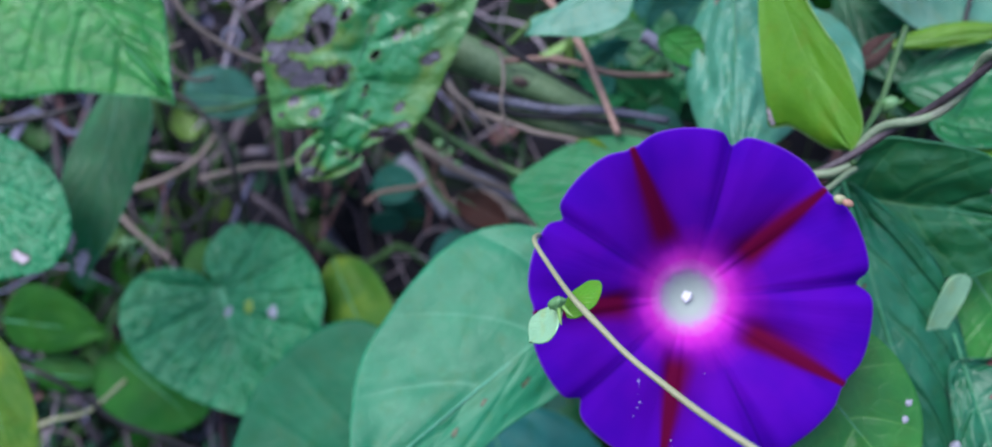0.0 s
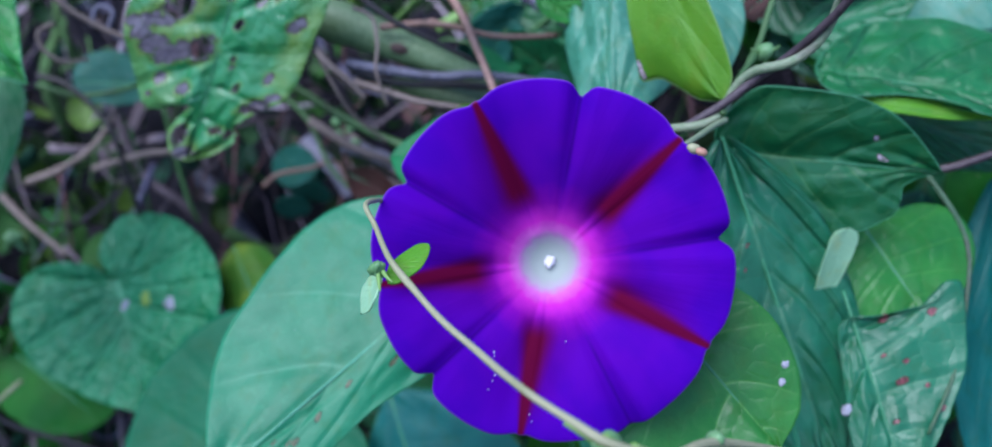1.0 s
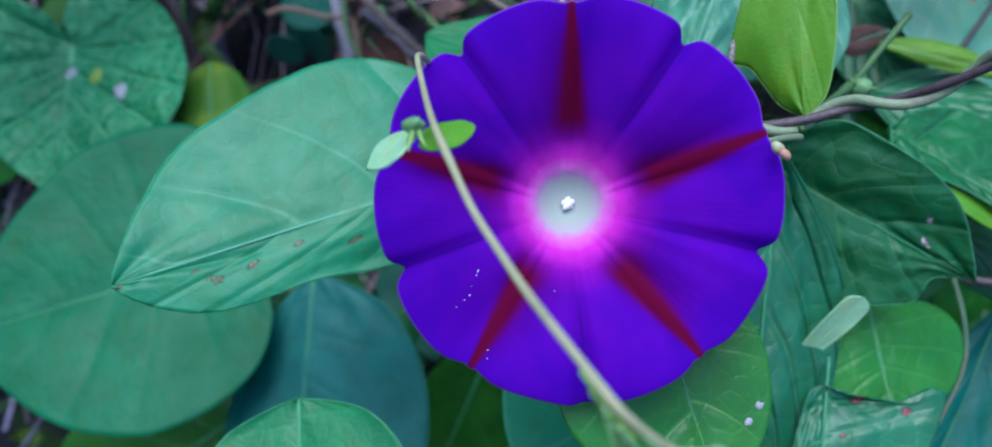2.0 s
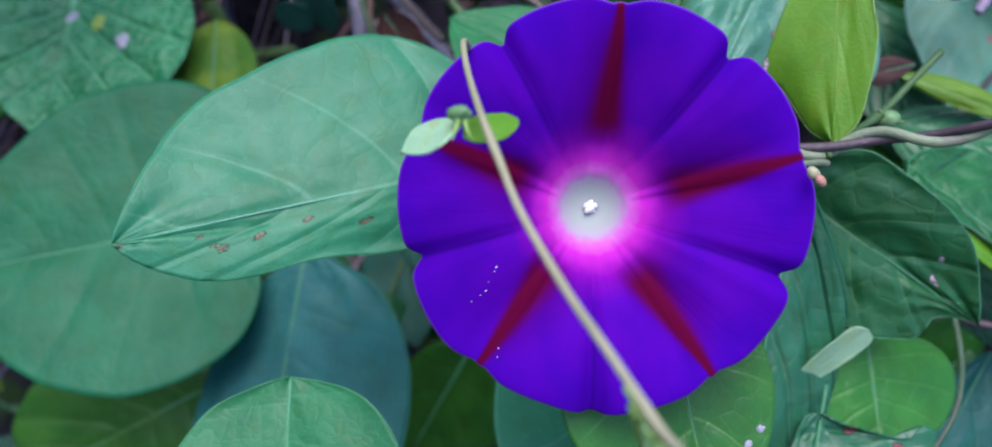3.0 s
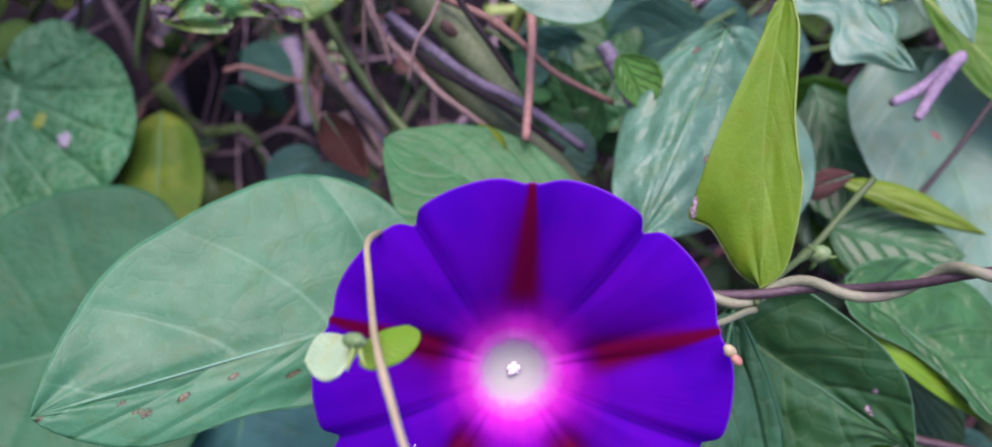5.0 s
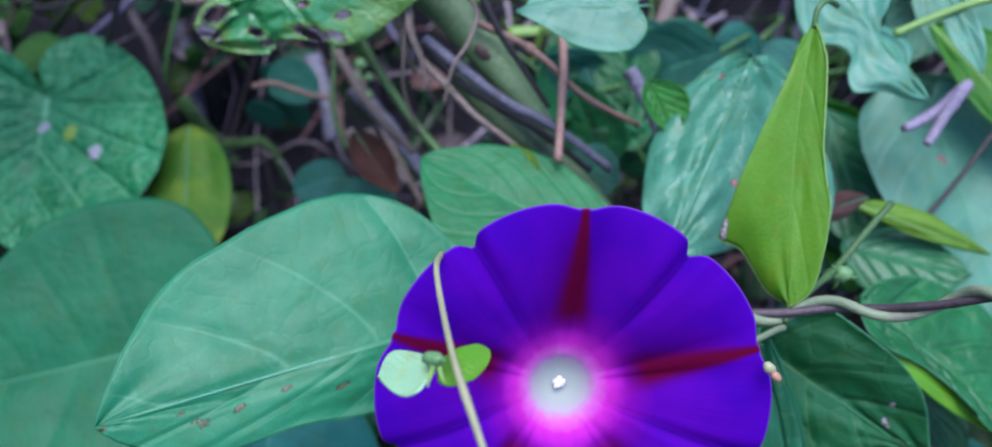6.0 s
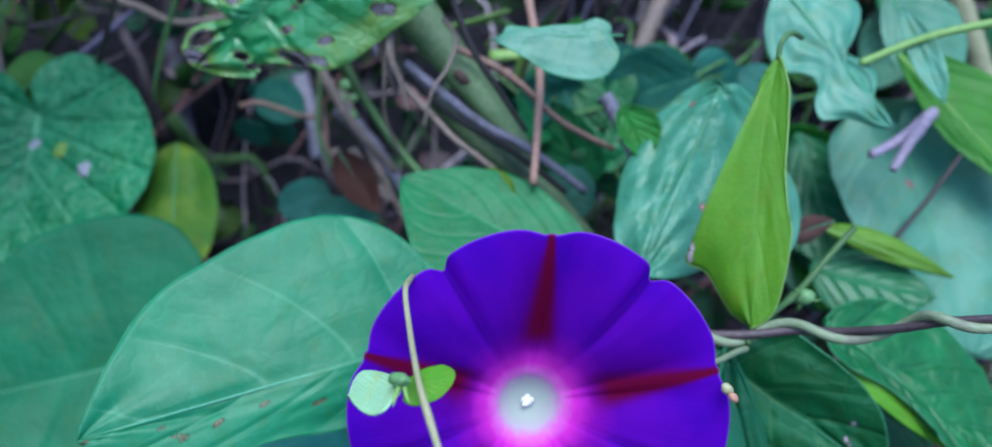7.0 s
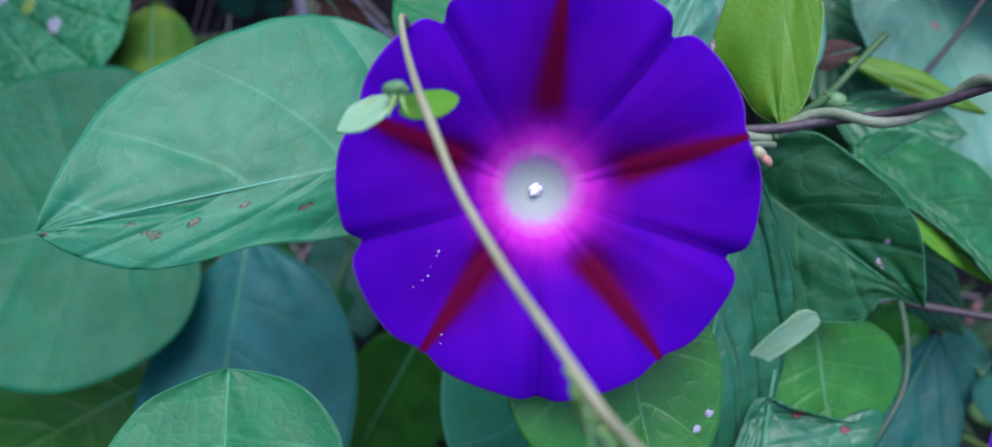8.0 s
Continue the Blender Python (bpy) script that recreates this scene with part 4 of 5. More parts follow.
leaf("bud_leaf", "small whitish tongue-shaped young leaf", MINT, (0.1090, 0.1812, 0.2692), (0.1120, 0.1830, 0.2890), (0.1076, 0.1817, 0.2837), (0.1146, 0.1833, 0.2825), "tongue", lobe=0.0, rib=0, cup=0.08, wave=0.01)
leaf("pale_leaf", "pale blue-green puckered leaf with pinkish specks", PALE, (0.0553, 0.2435, 0.3401), (0.0588, 0.2040, 0.3034), (0.0805, 0.2298, 0.3247), (0.0467, 0.2296, 0.3072), "round", lobe=0.0, outline="pale_leaf", fan=2.5, wave=0.05, crinkle=0.6, pillow=0.003, panel=0.012, laterals=4, nu=36, nv=80,
     scars=[(-0.35, 0.55, 0.05, 0.018), (0.32, 0.03, 0.05, 0.018)])
leaf("lime_leaf", "lime-green young leaf folded along its rib", LIME, (0.0556, 0.2250, 0.3586), (0.0797, 0.1883, 0.3164), (0.0754, 0.1991, 0.3375), (0.0640, 0.2036, 0.3166), "obovate", lobe=0.0, outline="lime_leaf", fan=1.8, laterals=5, sag=0.07, pillow=0.02, panel=0.03, wave=0.008, rib=0.0003, ribmat=LIMESTALK, hemmat=LIMESTALK, hem=0.00025, nu=32, nv=80, roll=(-0.03, 0.10), stalk=[(0.0546, 0.2260, 0.3612), (0.0560, 0.2290, 0.3632), (0.0600, 0.2340, 0.3625)],
     scars=[(0.97, 0.76, 0.06, 0.02), (0.93, 0.73, 0.04, 0.03), (0.4, 0.93, 0.03, 0.01)])
leaf("eaten_leaf", "yellowing green leaf full of brown holes and scars", EATEN, (-0.0365, 0.2412, 0.3352), (-0.0594, 0.2313, 0.2696), (-0.0113, 0.2356, 0.3166), (-0.0816, 0.2422, 0.3045), "blunt", lobe=0.0, outline="eaten_leaf", fan=1.1, arch=1.3, nu=80, nv=150, wave=0.03,
     pillow=0.02, panel=0.035, laterals=6, crinkle=0.6, rib=0.00025,
     holes=[(0.41, 0.285, 0.10, 0.048), (0.14, 0.475, 0.085, 0.040), (0.24, 0.20, 0.035, 0.022), (0.0, 0.224, 0.025, 0.015), (-0.01, 0.27, 0.025, 0.012), (-0.13, 0.385, 0.03, 0.017), (-0.40, 0.286, 0.03, 0.016), (-0.26, 0.285, 0.02, 0.012), (-0.16, 0.534, 0.02, 0.010), (-0.26, 0.66, 0.03, 0.014),
            (0.13, 0.852, 0.05, 0.035), (-0.18, 0.845, 0.05, 0.014), (-0.30, 0.868, 0.03, 0.014), (-0.47, 0.76, 0.10, 0.014), (-0.42, 0.205, 0.07, 0.018)],
     bites=[(-0.52, 0.80, 0.05, 0.02), (-0.62, 0.775, 0.05, 0.018), (-0.38, 0.845, 0.04, 0.02), (-0.40, 0.89, 0.03, 0.015)],
     scars=[(0.75, 0.335, 0.09, 0.03), (0.62, 0.33, 0.12, 0.03), (0.48, 0.345, 0.12, 0.03), (0.67, 0.385, 0.10, 0.035), (0.55, 0.44, 0.13, 0.045), (0.42, 0.49, 0.13, 0.05), (0.30, 0.475, 0.10, 0.05), (0.44, 0.20, 0.11, 0.05), (0.36, 0.24, 0.08, 0.05), (0.43, 0.593, 0.06, 0.028), (0.21, 0.645, 0.07, 0.03),
            (0.50, 0.66, 0.04, 0.015), (-0.63, 0.42, 0.08, 0.035), (-0.53, 0.635, 0.05, 0.028), (-0.62, 0.72, 0.10, 0.022), (-0.48, 0.75, 0.12, 0.03), (0.06, 0.93, 0.10, 0.03), (-0.16, 0.57, 0.03, 0.012), (-0.05, 0.94, 0.05, 0.012), (-0.27, 0.30, 0.05, 0.03), (-0.42, 0.20, 0.12, 0.03)])
leaf("quilted_leaf", "bright green quilted leaf with a straight margin", FRESH, (-0.1432, 0.2459, 0.3389), (-0.0940, 0.2221, 0.2961), (-0.1007, 0.2469, 0.3259), (-0.1544, 0.2190, 0.3028), "heart", outline="quilted_leaf", fan=2.8, laterals=7, pillow=0.04, panel=0.05, hem=0.0002)
leaf("hanging_leaf", "dark narrow hanging leaf with a silvery gnawed tip", GREEN, (-0.1339, 0.2745, 0.2830), (-0.1321, 0.2203, 0.2320), (-0.1208, 0.2599, 0.2676), (-0.1462, 0.2459, 0.2559), "lance", lobe=0.0, pillow=0.008, wave=0.01, hem=0.00025, scars=[(0.3, 0.90, 0.6, 0.07), (0.8, 0.76, 0.3, 0.06)])
leaf("round_leaf", "rounded green leaf with small gnawed marks", HEART, (-0.1678, 0.2346, 0.2773), (-0.1432, 0.2042, 0.2447), (-0.1323, 0.2219, 0.2636), (-0.1790, 0.2134, 0.2527), "round", lobe=0.1, outline="rounded", fan=1.7, scars=[(-0.2, 0.85, 0.12, 0.05)])
leaf("yellow_leaf", "yellowing leaf close to the litter", YELLOW, (-0.1555, 0.1995, 0.2281), (-0.1378, 0.1756, 0.1970), (-0.1341, 0.1865, 0.2148), (-0.1667, 0.1868, 0.2079), "round", lobe=0.05)
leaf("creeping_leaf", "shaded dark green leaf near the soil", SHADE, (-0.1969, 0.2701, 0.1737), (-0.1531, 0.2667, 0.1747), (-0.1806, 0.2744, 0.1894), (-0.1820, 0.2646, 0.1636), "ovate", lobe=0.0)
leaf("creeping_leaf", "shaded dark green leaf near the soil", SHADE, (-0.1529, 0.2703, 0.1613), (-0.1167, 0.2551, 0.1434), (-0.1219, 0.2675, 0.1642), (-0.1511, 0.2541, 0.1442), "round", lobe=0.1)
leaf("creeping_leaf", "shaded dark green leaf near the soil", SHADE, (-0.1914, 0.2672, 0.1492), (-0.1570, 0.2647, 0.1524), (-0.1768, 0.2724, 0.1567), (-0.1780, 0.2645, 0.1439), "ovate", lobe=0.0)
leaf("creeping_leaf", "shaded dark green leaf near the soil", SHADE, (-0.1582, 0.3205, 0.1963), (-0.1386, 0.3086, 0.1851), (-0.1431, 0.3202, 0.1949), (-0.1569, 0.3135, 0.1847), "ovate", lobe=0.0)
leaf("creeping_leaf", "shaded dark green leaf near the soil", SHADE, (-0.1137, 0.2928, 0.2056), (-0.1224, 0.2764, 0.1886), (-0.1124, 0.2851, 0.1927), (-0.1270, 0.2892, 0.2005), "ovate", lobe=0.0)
leaf("creeping_leaf", "small yellow-green leaf near the soil", YELLOW, (-0.0657, 0.2784, 0.2121), (-0.0419, 0.2400, 0.1944), (-0.0416, 0.2615, 0.2105), (-0.0643, 0.2569, 0.1966), "round", lobe=0.05, outline="rounded", fan=1.7)
leaf("back_leaf", "plain green pointed leaf behind the flower", GREEN, (0.0556, 0.2086, 0.2946), (0.0007, 0.2252, 0.2794), (0.0254, 0.1961, 0.2772), (0.0278, 0.2303, 0.2953), "ovate", lobe=0.0, wave=0.008, pillow=0.006)
leaf("small_leaf", "small pale blue-green leaf over dead stalks", PLAIN, (0.0268, 0.2360, 0.3394), (0.0009, 0.2302, 0.3225), (0.0219, 0.2260, 0.3254), (0.0139, 0.2380, 0.3352), "round", lobe=0.0, outline="small_leaf", fan=1.8, pillow=0.008, rib=0.0003, hem=0.0002)
leaf("lobed_leaf", "pale blue-green lobed leaf", PLAIN, (0.0571, 0.2723, 0.3629), (0.0981, 0.2480, 0.3537), (0.0704, 0.2522, 0.3432), (0.0890, 0.2795, 0.3738), "ovate", lobe=0.0, outline="lobed_leaf", fan=1.1, wave=0.035, crinkle=0.6, pillow=0.005, panel=0.02, laterals=5, hem=0.0002)
leaf("light_leaf", "large light blue-green leaf with a pink speck", PLAIN, (0.1171, 0.2875, 0.3461), (0.1610, 0.2444, 0.3168), (0.1549, 0.2761, 0.3478), (0.1088, 0.2686, 0.3264), "round", lobe=0.1, scars=[(0.1, 0.28, 0.05, 0.02)])
leaf("bent_leaf", "bent lime and dark green leaf", LIME, (0.1037, 0.2479, 0.3220), (0.1404, 0.2471, 0.3310), (0.1205, 0.2463, 0.3242), (0.1176, 0.2500, 0.3294), "lance", lobe=0.0, ribmat=LIMESTALK, curl=0.3)
leaf("lime_leaf", "bright saturated green leaf catching light", GRASS, (0.1006, 0.2852, 0.3630), (0.1508, 0.2640, 0.3558), (0.1215, 0.2730, 0.3545), (0.1310, 0.2853, 0.3718), "lance", lobe=0.0, ribmat=LIMESTALK)
leaf("light_leaf", "light blue-green leaf above the thicket", PLAIN, (0.0926, 0.3076, 0.3724), (0.1233, 0.2888, 0.3598), (0.1046, 0.2936, 0.3585), (0.1163, 0.3066, 0.3774), "ovate", lobe=0.0)
leaf("dark_leaf", "dark green leaf in the thicket", DARK, (0.1097, 0.2491, 0.3102), (0.1381, 0.2418, 0.3255), (0.1231, 0.2346, 0.3096), (0.1227, 0.2539, 0.3217), "ovate", lobe=0.0)
leaf("dark_leaf", "dark green leaf in the thicket", DARK, (0.0984, 0.2957, 0.3253), (0.1277, 0.2674, 0.3063), (0.1058, 0.2763, 0.3052), (0.1265, 0.2889, 0.3259), "ovate", lobe=0.0)
leaf("light_leaf", "light blue-green leaf between lime leaves", PLAIN, (0.0732, 0.2356, 0.3351), (0.0835, 0.2103, 0.3119), (0.0724, 0.2229, 0.3237), (0.0893, 0.2274, 0.3264), "ovate", lobe=0.0)
leaf("light_leaf", "light blue-green leaf above the thicket", PLAIN, (0.1429, 0.2779, 0.3335), (0.1766, 0.2600, 0.3115), (0.1422, 0.2611, 0.3153), (0.1778, 0.2778, 0.3313), "round", lobe=0.0)
leaf("shaded_leaf", "dark leaf under the glossy ones", DARK, (0.1343, 0.2424, 0.2944), (0.1709, 0.2270, 0.2860), (0.1489, 0.2284, 0.2839), (0.1542, 0.2399, 0.2988), "ovate", lobe=0.0)
leaf("shaded_leaf", "dull blue-green oval leaf among dead stalks", TEAL, (-0.1008, 0.3132, 0.2577), (-0.1296, 0.3123, 0.2581), (-0.1165, 0.3190, 0.2683), (-0.1147, 0.3086, 0.2510), "round", lobe=0.0)
for p, q in ([((-0.0591, 0.3119, 0.2236), (-0.0363, 0.3093, 0.2274)), ((-0.0531, 0.3071, 0.2211), (-0.0342, 0.3023, 0.2215)), ((-0.0557, 0.3006, 0.2144), (-0.0416, 0.2989, 0.2184))]):
    a, b = Vector(p), Vector(q)
    leaf("tiny_leaf", "tiny round blue-green leaf in the litter", TEAL, a, b, (a + b) / 2 + Vector((0, -0.004, 0.0072)), (a + b) / 2 + Vector((0, 0.004, -0.0072)), "round", lobe=0.0, nu=10, nv=14, rib=0.0002)
leaf("tiny_leaf", "small blue-green leaf behind the flower", TEAL, (0.0382, 0.2561, 0.2822), (0.0494, 0.2541, 0.2919), (0.0484, 0.2490, 0.2831), (0.0407, 0.2608, 0.2907), "round", lobe=0.0, rib=0.0002)
leaf("tiny_leaf", "small blue-green leaf in shade", TEAL, (0.0027, 0.2609, 0.2414), (-0.0148, 0.2586, 0.2326), (-0.0103, 0.2619, 0.2394), (-0.0026, 0.2522, 0.2353), "round", lobe=0.0, rib=0.0002)
leaf("tiny_leaf", "small blue-green leaf in shade", TEAL, (-0.0253, 0.2647, 0.2204), (-0.0148, 0.2706, 0.2329), (-0.0250, 0.2704, 0.2298), (-0.0152, 0.2649, 0.2235), "round", lobe=0.0, rib=0.0002)
leaf("dead_leaf", "curled dead red-brown leaf", BROWN, (-0.0180, 0.2597, 0.2543), (0.0016, 0.2429, 0.2543), (-0.0060, 0.2516, 0.2595), (-0.0107, 0.2466, 0.2514), "lance", lobe=0.0, cup=0.5, rib=0.0003)
leaf("dead_leaf", "curled dead red-brown leaf", BROWN, (0.1024, 0.2434, 0.3270), (0.0913, 0.2335, 0.3208), (0.0946, 0.2382, 0.3265), (0.0984, 0.2353, 0.3214), "lance", lobe=0.0, cup=0.4, rib=0.0003)
leaf("dying_leaf", "narrow yellow dying leaf blade", YELLOW, (0.0184, 0.2331, 0.2914), (0.0273, 0.2260, 0.2919), (0.0237, 0.2292, 0.2942), (0.0221, 0.2271, 0.2904), "lance", lobe=0.0, rib=0)

# ---- vines, stalks and twigs ----
front = thing("flower_stalk", "pale slender vine tip with small bracts and buds", "vine", (0.0082, 0.1479, 0.3098))
tube("stalk", [(0.0098, 0.1601, 0.3031), (0.0090, 0.1534, 0.3074), (0.0083, 0.1452, 0.3110), (0.0109, 0.1395, 0.3103), (0.0155, 0.1262, 0.3122), (0.0209, 0.1178, 0.3118), (0.0257, 0.1118, 0.3109), (0.0309, 0.1061, 0.3106), (0.0355, 0.1000, 0.3112), (0.0400, 0.0945, 0.3120), (0.0449, 0.0912, 0.3113), (0.0501, 0.0884, 0.3103), (0.0583, 0.0905, 0.3069), (0.0668, 0.0973, 0.3031), (0.0857, 0.1095, 0.2895)],
     0.00046, STALK, front, 0.00062, n=90, sides=12, knots=[(0.1, 0.2), (0.33, 0.25), (0.76, 0.15), (0.92, 0.2)])
tube("node", [(0.0439, 0.0913, 0.3110), (0.0473, 0.0898, 0.3098), (0.0501, 0.0889, 0.3087), (0.0528, 0.0887, 0.3077)], 0.0004, LIMESTALK, front, 0.0007, "swollen pale green node", n=24, sides=10, knots=[(0.55, 0.9), (0.75, 0.8)])
for hang in ([(0.0478, 0.0894, 0.3095), (0.0505, 0.0883, 0.3064), (0.0535, 0.0878, 0.3034)], [(0.0503, 0.0883, 0.3084), (0.0531, 0.0882, 0.3070), (0.0552, 0.0888, 0.3056)], [(0.0522, 0.0885, 0.3092), (0.0553, 0.0884, 0.3080), (0.0580, 0.0890, 0.3067)], [(0.0496, 0.0890, 0.3082), (0.0521, 0.0886, 0.3064), (0.0535, 0.0890, 0.3055)]):
    tube("bract_tip", hang, 0.0005, GREENBUD, front, 0.0002, "thin green pointed bract", n=10, sides=6)
leaf("bract", "whitish green rounded bract", MINT, (0.0141, 0.1271, 0.3097), (0.0091, 0.1319, 0.2964), (0.0141, 0.1228, 0.3047), (0.0096, 0.1348, 0.3000), "obovate", lobe=0.0, nu=12, nv=18, rib=0, cup=0.15, parent=front)
leaf("bract", "lime-green rounded bract", LIME, (0.0146, 0.1265, 0.3089), (0.0214, 0.1327, 0.3105), (0.0176, 0.1337, 0.3095), (0.0184, 0.1255, 0.3090), "round", lobe=0.0, nu=12, nv=18, rib=0, parent=front)
ball("bud", (0.0131, 0.1262, 0.3102), (0.0011, 0.0011, 0.0021), GREENBUD, front, "small green folded leaf bud", turn=(25, 35, 0), n=9, lump=0.5)
ball("bud", (0.0137, 0.1260, 0.3092), (0.0007, 0.0007, 0.0013), GREENBUD, front, "small green folded leaf bud", turn=(40, -20, 0), n=8, lump=0.5)
tube("stipule", [(0.0142, 0.1258, 0.3102), (0.0153, 0.1245, 0.3096), (0.0163, 0.1236, 0.3094)], 0.0005, LIMESTALK, front, 0.0001, n=8, sides=6)
tube("stipule", [(0.0136, 0.1257, 0.3099), (0.0140, 0.1239, 0.3085), (0.0143, 0.1229, 0.3079)], 0.0005, LIMESTALK, front, 0.0001, n=8, sides=6)
tube("stipule", [(0.0470, 0.0932, 0.3077), (0.0510, 0.0937, 0.3038), (0.0563, 0.0946, 0.2989)], 0.0007, LIMESTALK, front, 0.00015, n=8, sides=6)
tube("stipule", [(0.0478, 0.0929, 0.3074), (0.0507, 0.0948, 0.3036), (0.0529, 0.0962, 0.3006)], 0.0008, LIMESTALK, front, 0.0002, n=8, sides=6)
tube("stipule", [(0.0495, 0.0926, 0.3074), (0.0532, 0.0937, 0.3044), (0.0578, 0.0950, 0.3019)], 0.0007, LIMESTALK, front, 0.00015, n=8, sides=6)
tube("stipule", [(0.0537, 0.0923, 0.3062), (0.0570, 0.0939, 0.3038), (0.0609, 0.0948, 0.3027)], 0.0007, LIMESTALK, front, 0.00015, n=8, sides=6)
ball("bud", (0.0511, 0.0944, 0.3049), (0.0014, 0.0014, 0.0026), GREENBUD, front, "small green bud", turn=(20, -30, 0), n=8)
ball("bud", (0.0662, 0.0978, 0.3033), (0.0012, 0.0012, 0.0018), GREENBUD, front, "small green bud", turn=(40, 30, 0), n=8)

# the twisted vine behind the flower: a dark strand with a pale one wound round it
VINE = [(0.0642, 0.1881, 0.3041), (0.0721, 0.1853, 0.3114), (0.0792, 0.1852, 0.3172), (0.0852, 0.1854, 0.3231), (0.0906, 0.1819, 0.3304), (0.0955, 0.1773, 0.3398), (0.0988, 0.1735, 0.3481), (0.1032, 0.1702, 0.3556), (0.1077, 0.1665, 0.3632)]
vine = thing("twisted_vine", "twisted pair of vine stems, dark purple and pale green", "vine", VINE[0])
tube("dark_strand", VINE, 0.00105, VINEDARK, vine, 0.0008, "dark purple strand", n=60, sides=10)
core = spline(VINE, 80)
wound = []
for i in range(0, 81, 2):
    d = (core[min(i + 1, 80)] - core[max(i - 1, 0)]).normalized()
    s = (Vector((0, 0, 1)) - d * d.z).normalized()
    o = d.cross(s)
    a = 2 * math.pi * 3.2 * (i - 30) / 80
    wound.append(core[i] + s * (0.0017 * math.cos(a)) + o * (0.0017 * math.sin(a)))
tube("pale_strand", wound, 0.00105, VINEPALE, vine, 0.0010, "pale grey-green strand", n=160, sides=10)

branch = thing("thick_stalk", "thick grey-green stalk with a brown hollow scar", "stalk", (-0.0343, 0.2628, 0.3088))
tube("stalk", [(-0.0480, 0.2705, 0.3100), (-0.0216, 0.2590, 0.3057), (0.0001, 0.2530, 0.3009), (0.0182, 0.2490, 0.2956), (0.0290, 0.2470, 0.2925)], 0.0074, TRUNK, branch, 0.0024, n=44, sides=20, rough=0.10, knots=[(0.3, 0.06), (0.66, 0.08)])
ball("scar", (0.0006, 0.2484, 0.3015), (0.0030, 0.0012, 0.0020), HOLLOW, branch, "dark hollow scar", turn=(30, 25, 10), n=9)
lower = stem("thick_stalk", "thick grey-green stalk under dead stems", "stalk", [(-0.0023, 0.2575, 0.2884), (0.0181, 0.2536, 0.2848), (0.0399, 0.2505, 0.2842), (0.0660, 0.2464, 0.2758)], 0.0032, TRUNK, 0.0034, group="thick stalks")
stem("grey_stick", "weathered blue-grey dead stick", "stick", [(-0.0139, 0.2451, 0.2977), (-0.0040, 0.2421, 0.2979), (0.0112, 0.2409, 0.2970), (0.0242, 0.2409, 0.2981), (0.0449, 0.2426, 0.2959)], 0.0016, GREYWOOD, 0.0011, rough=0.3)
stem("dark_stick", "blackened dead stick under the grey one", "stick", [(-0.0124, 0.2468, 0.2946), (0.0033, 0.2440, 0.2929), (0.0223, 0.2439, 0.2936), (0.0415, 0.2453, 0.2910)], 0.0012, BLACKSTEM, 0.0009, rough=0.3)
stem("twig", "thin reddish dry twig hanging upright", "twig", [(-0.0040, 0.2701, 0.3323), (0.0048, 0.2607, 0.3253), (0.0164, 0.2481, 0.3156), (0.0233, 0.2378, 0.3064), (0.0295, 0.2266, 0.2974)], 0.00125, TWIG, 0.0010, rough=0.15)
stem("twig", "thin reddish dry twig lying across stalks", "twig", [(-0.0048, 0.2490, 0.3075), (0.0066, 0.2483, 0.3095), (0.0152, 0.2464, 0.3099), (0.0283, 0.2456, 0.3077), (0.0450, 0.2486, 0.3078)], 0.0010, TWIG, 0.0008, rough=0.2, knots=[(0.35, 0.8)])
stem("creeper", "dark brown creeping stem", "stem", [(-0.0213, 0.2424, 0.3285), (-0.0107, 0.2413, 0.3202), (0.0001, 0.2406, 0.3126), (0.0110, 0.2421, 0.3068), (0.0221, 0.2436, 0.3009)], 0.0010, BLACKSTEM, 0.0007)
stem("green_stem", "green bare stem leaning over the litter", "stem", [(-0.0415, 0.2610, 0.2869), (-0.0306, 0.2568, 0.2832), (-0.0176, 0.2510, 0.2785), (-0.0027, 0.2437, 0.2753), (0.0117, 0.2375, 0.2739)], 0.0014, MOSS, 0.0013)
stem("green_stem", "green bare stem in the litter", "stem", [(-0.0584, 0.2973, 0.2706), (-0.0392, 0.2912, 0.2593), (-0.0281, 0.2779, 0.2463), (-0.0178, 0.2694, 0.2413)], 0.0010, MOSS, 0.0008)
stem("dead_stalk", "flat tan dead grass stalk", "stalk", [(-0.0223, 0.2375, 0.3088), (-0.0174, 0.2340, 0.3027), (-0.0120, 0.2338, 0.2982), (-0.0069, 0.2331, 0.2928)], 0.0014, TAN, 0.0006, rough=0.3, flat=0.35)
stem("dead_stalk", "thin tan dead grass stalk", "stalk", [(-0.0214, 0.2371, 0.3061), (-0.0159, 0.2345, 0.2957), (-0.0109, 0.2359, 0.2861), (-0.0020, 0.2388, 0.2767)], 0.0006, TAN, 0.0004)
stem("dead_stalk", "thin tan dead grass stalk", "stalk", [(-0.0116, 0.2456, 0.3140), (-0.0060, 0.2426, 0.3125), (-0.0041, 0.2389, 0.3063), (-0.0042, 0.2361, 0.2996), (-0.0013, 0.2352, 0.2901)], 0.0006, TAN, 0.0004)
stem("dead_stalk", "tan dead stalk under the grey stick", "stalk", [(-0.0116, 0.2417, 0.2938), (-0.0019, 0.2398, 0.2921), (0.0077, 0.2380, 0.2904), (0.0209, 0.2386, 0.2887)], 0.0011, TAN, 0.0008, rough=0.3)
stem("dead_stalk", "tan dead stalk on the bank", "stalk", [(-0.0358, 0.2857, 0.2596), (-0.0186, 0.2772, 0.2543), (0.0001, 0.2706, 0.2519)], 0.0018, TAN, 0.0012, rough=0.3)
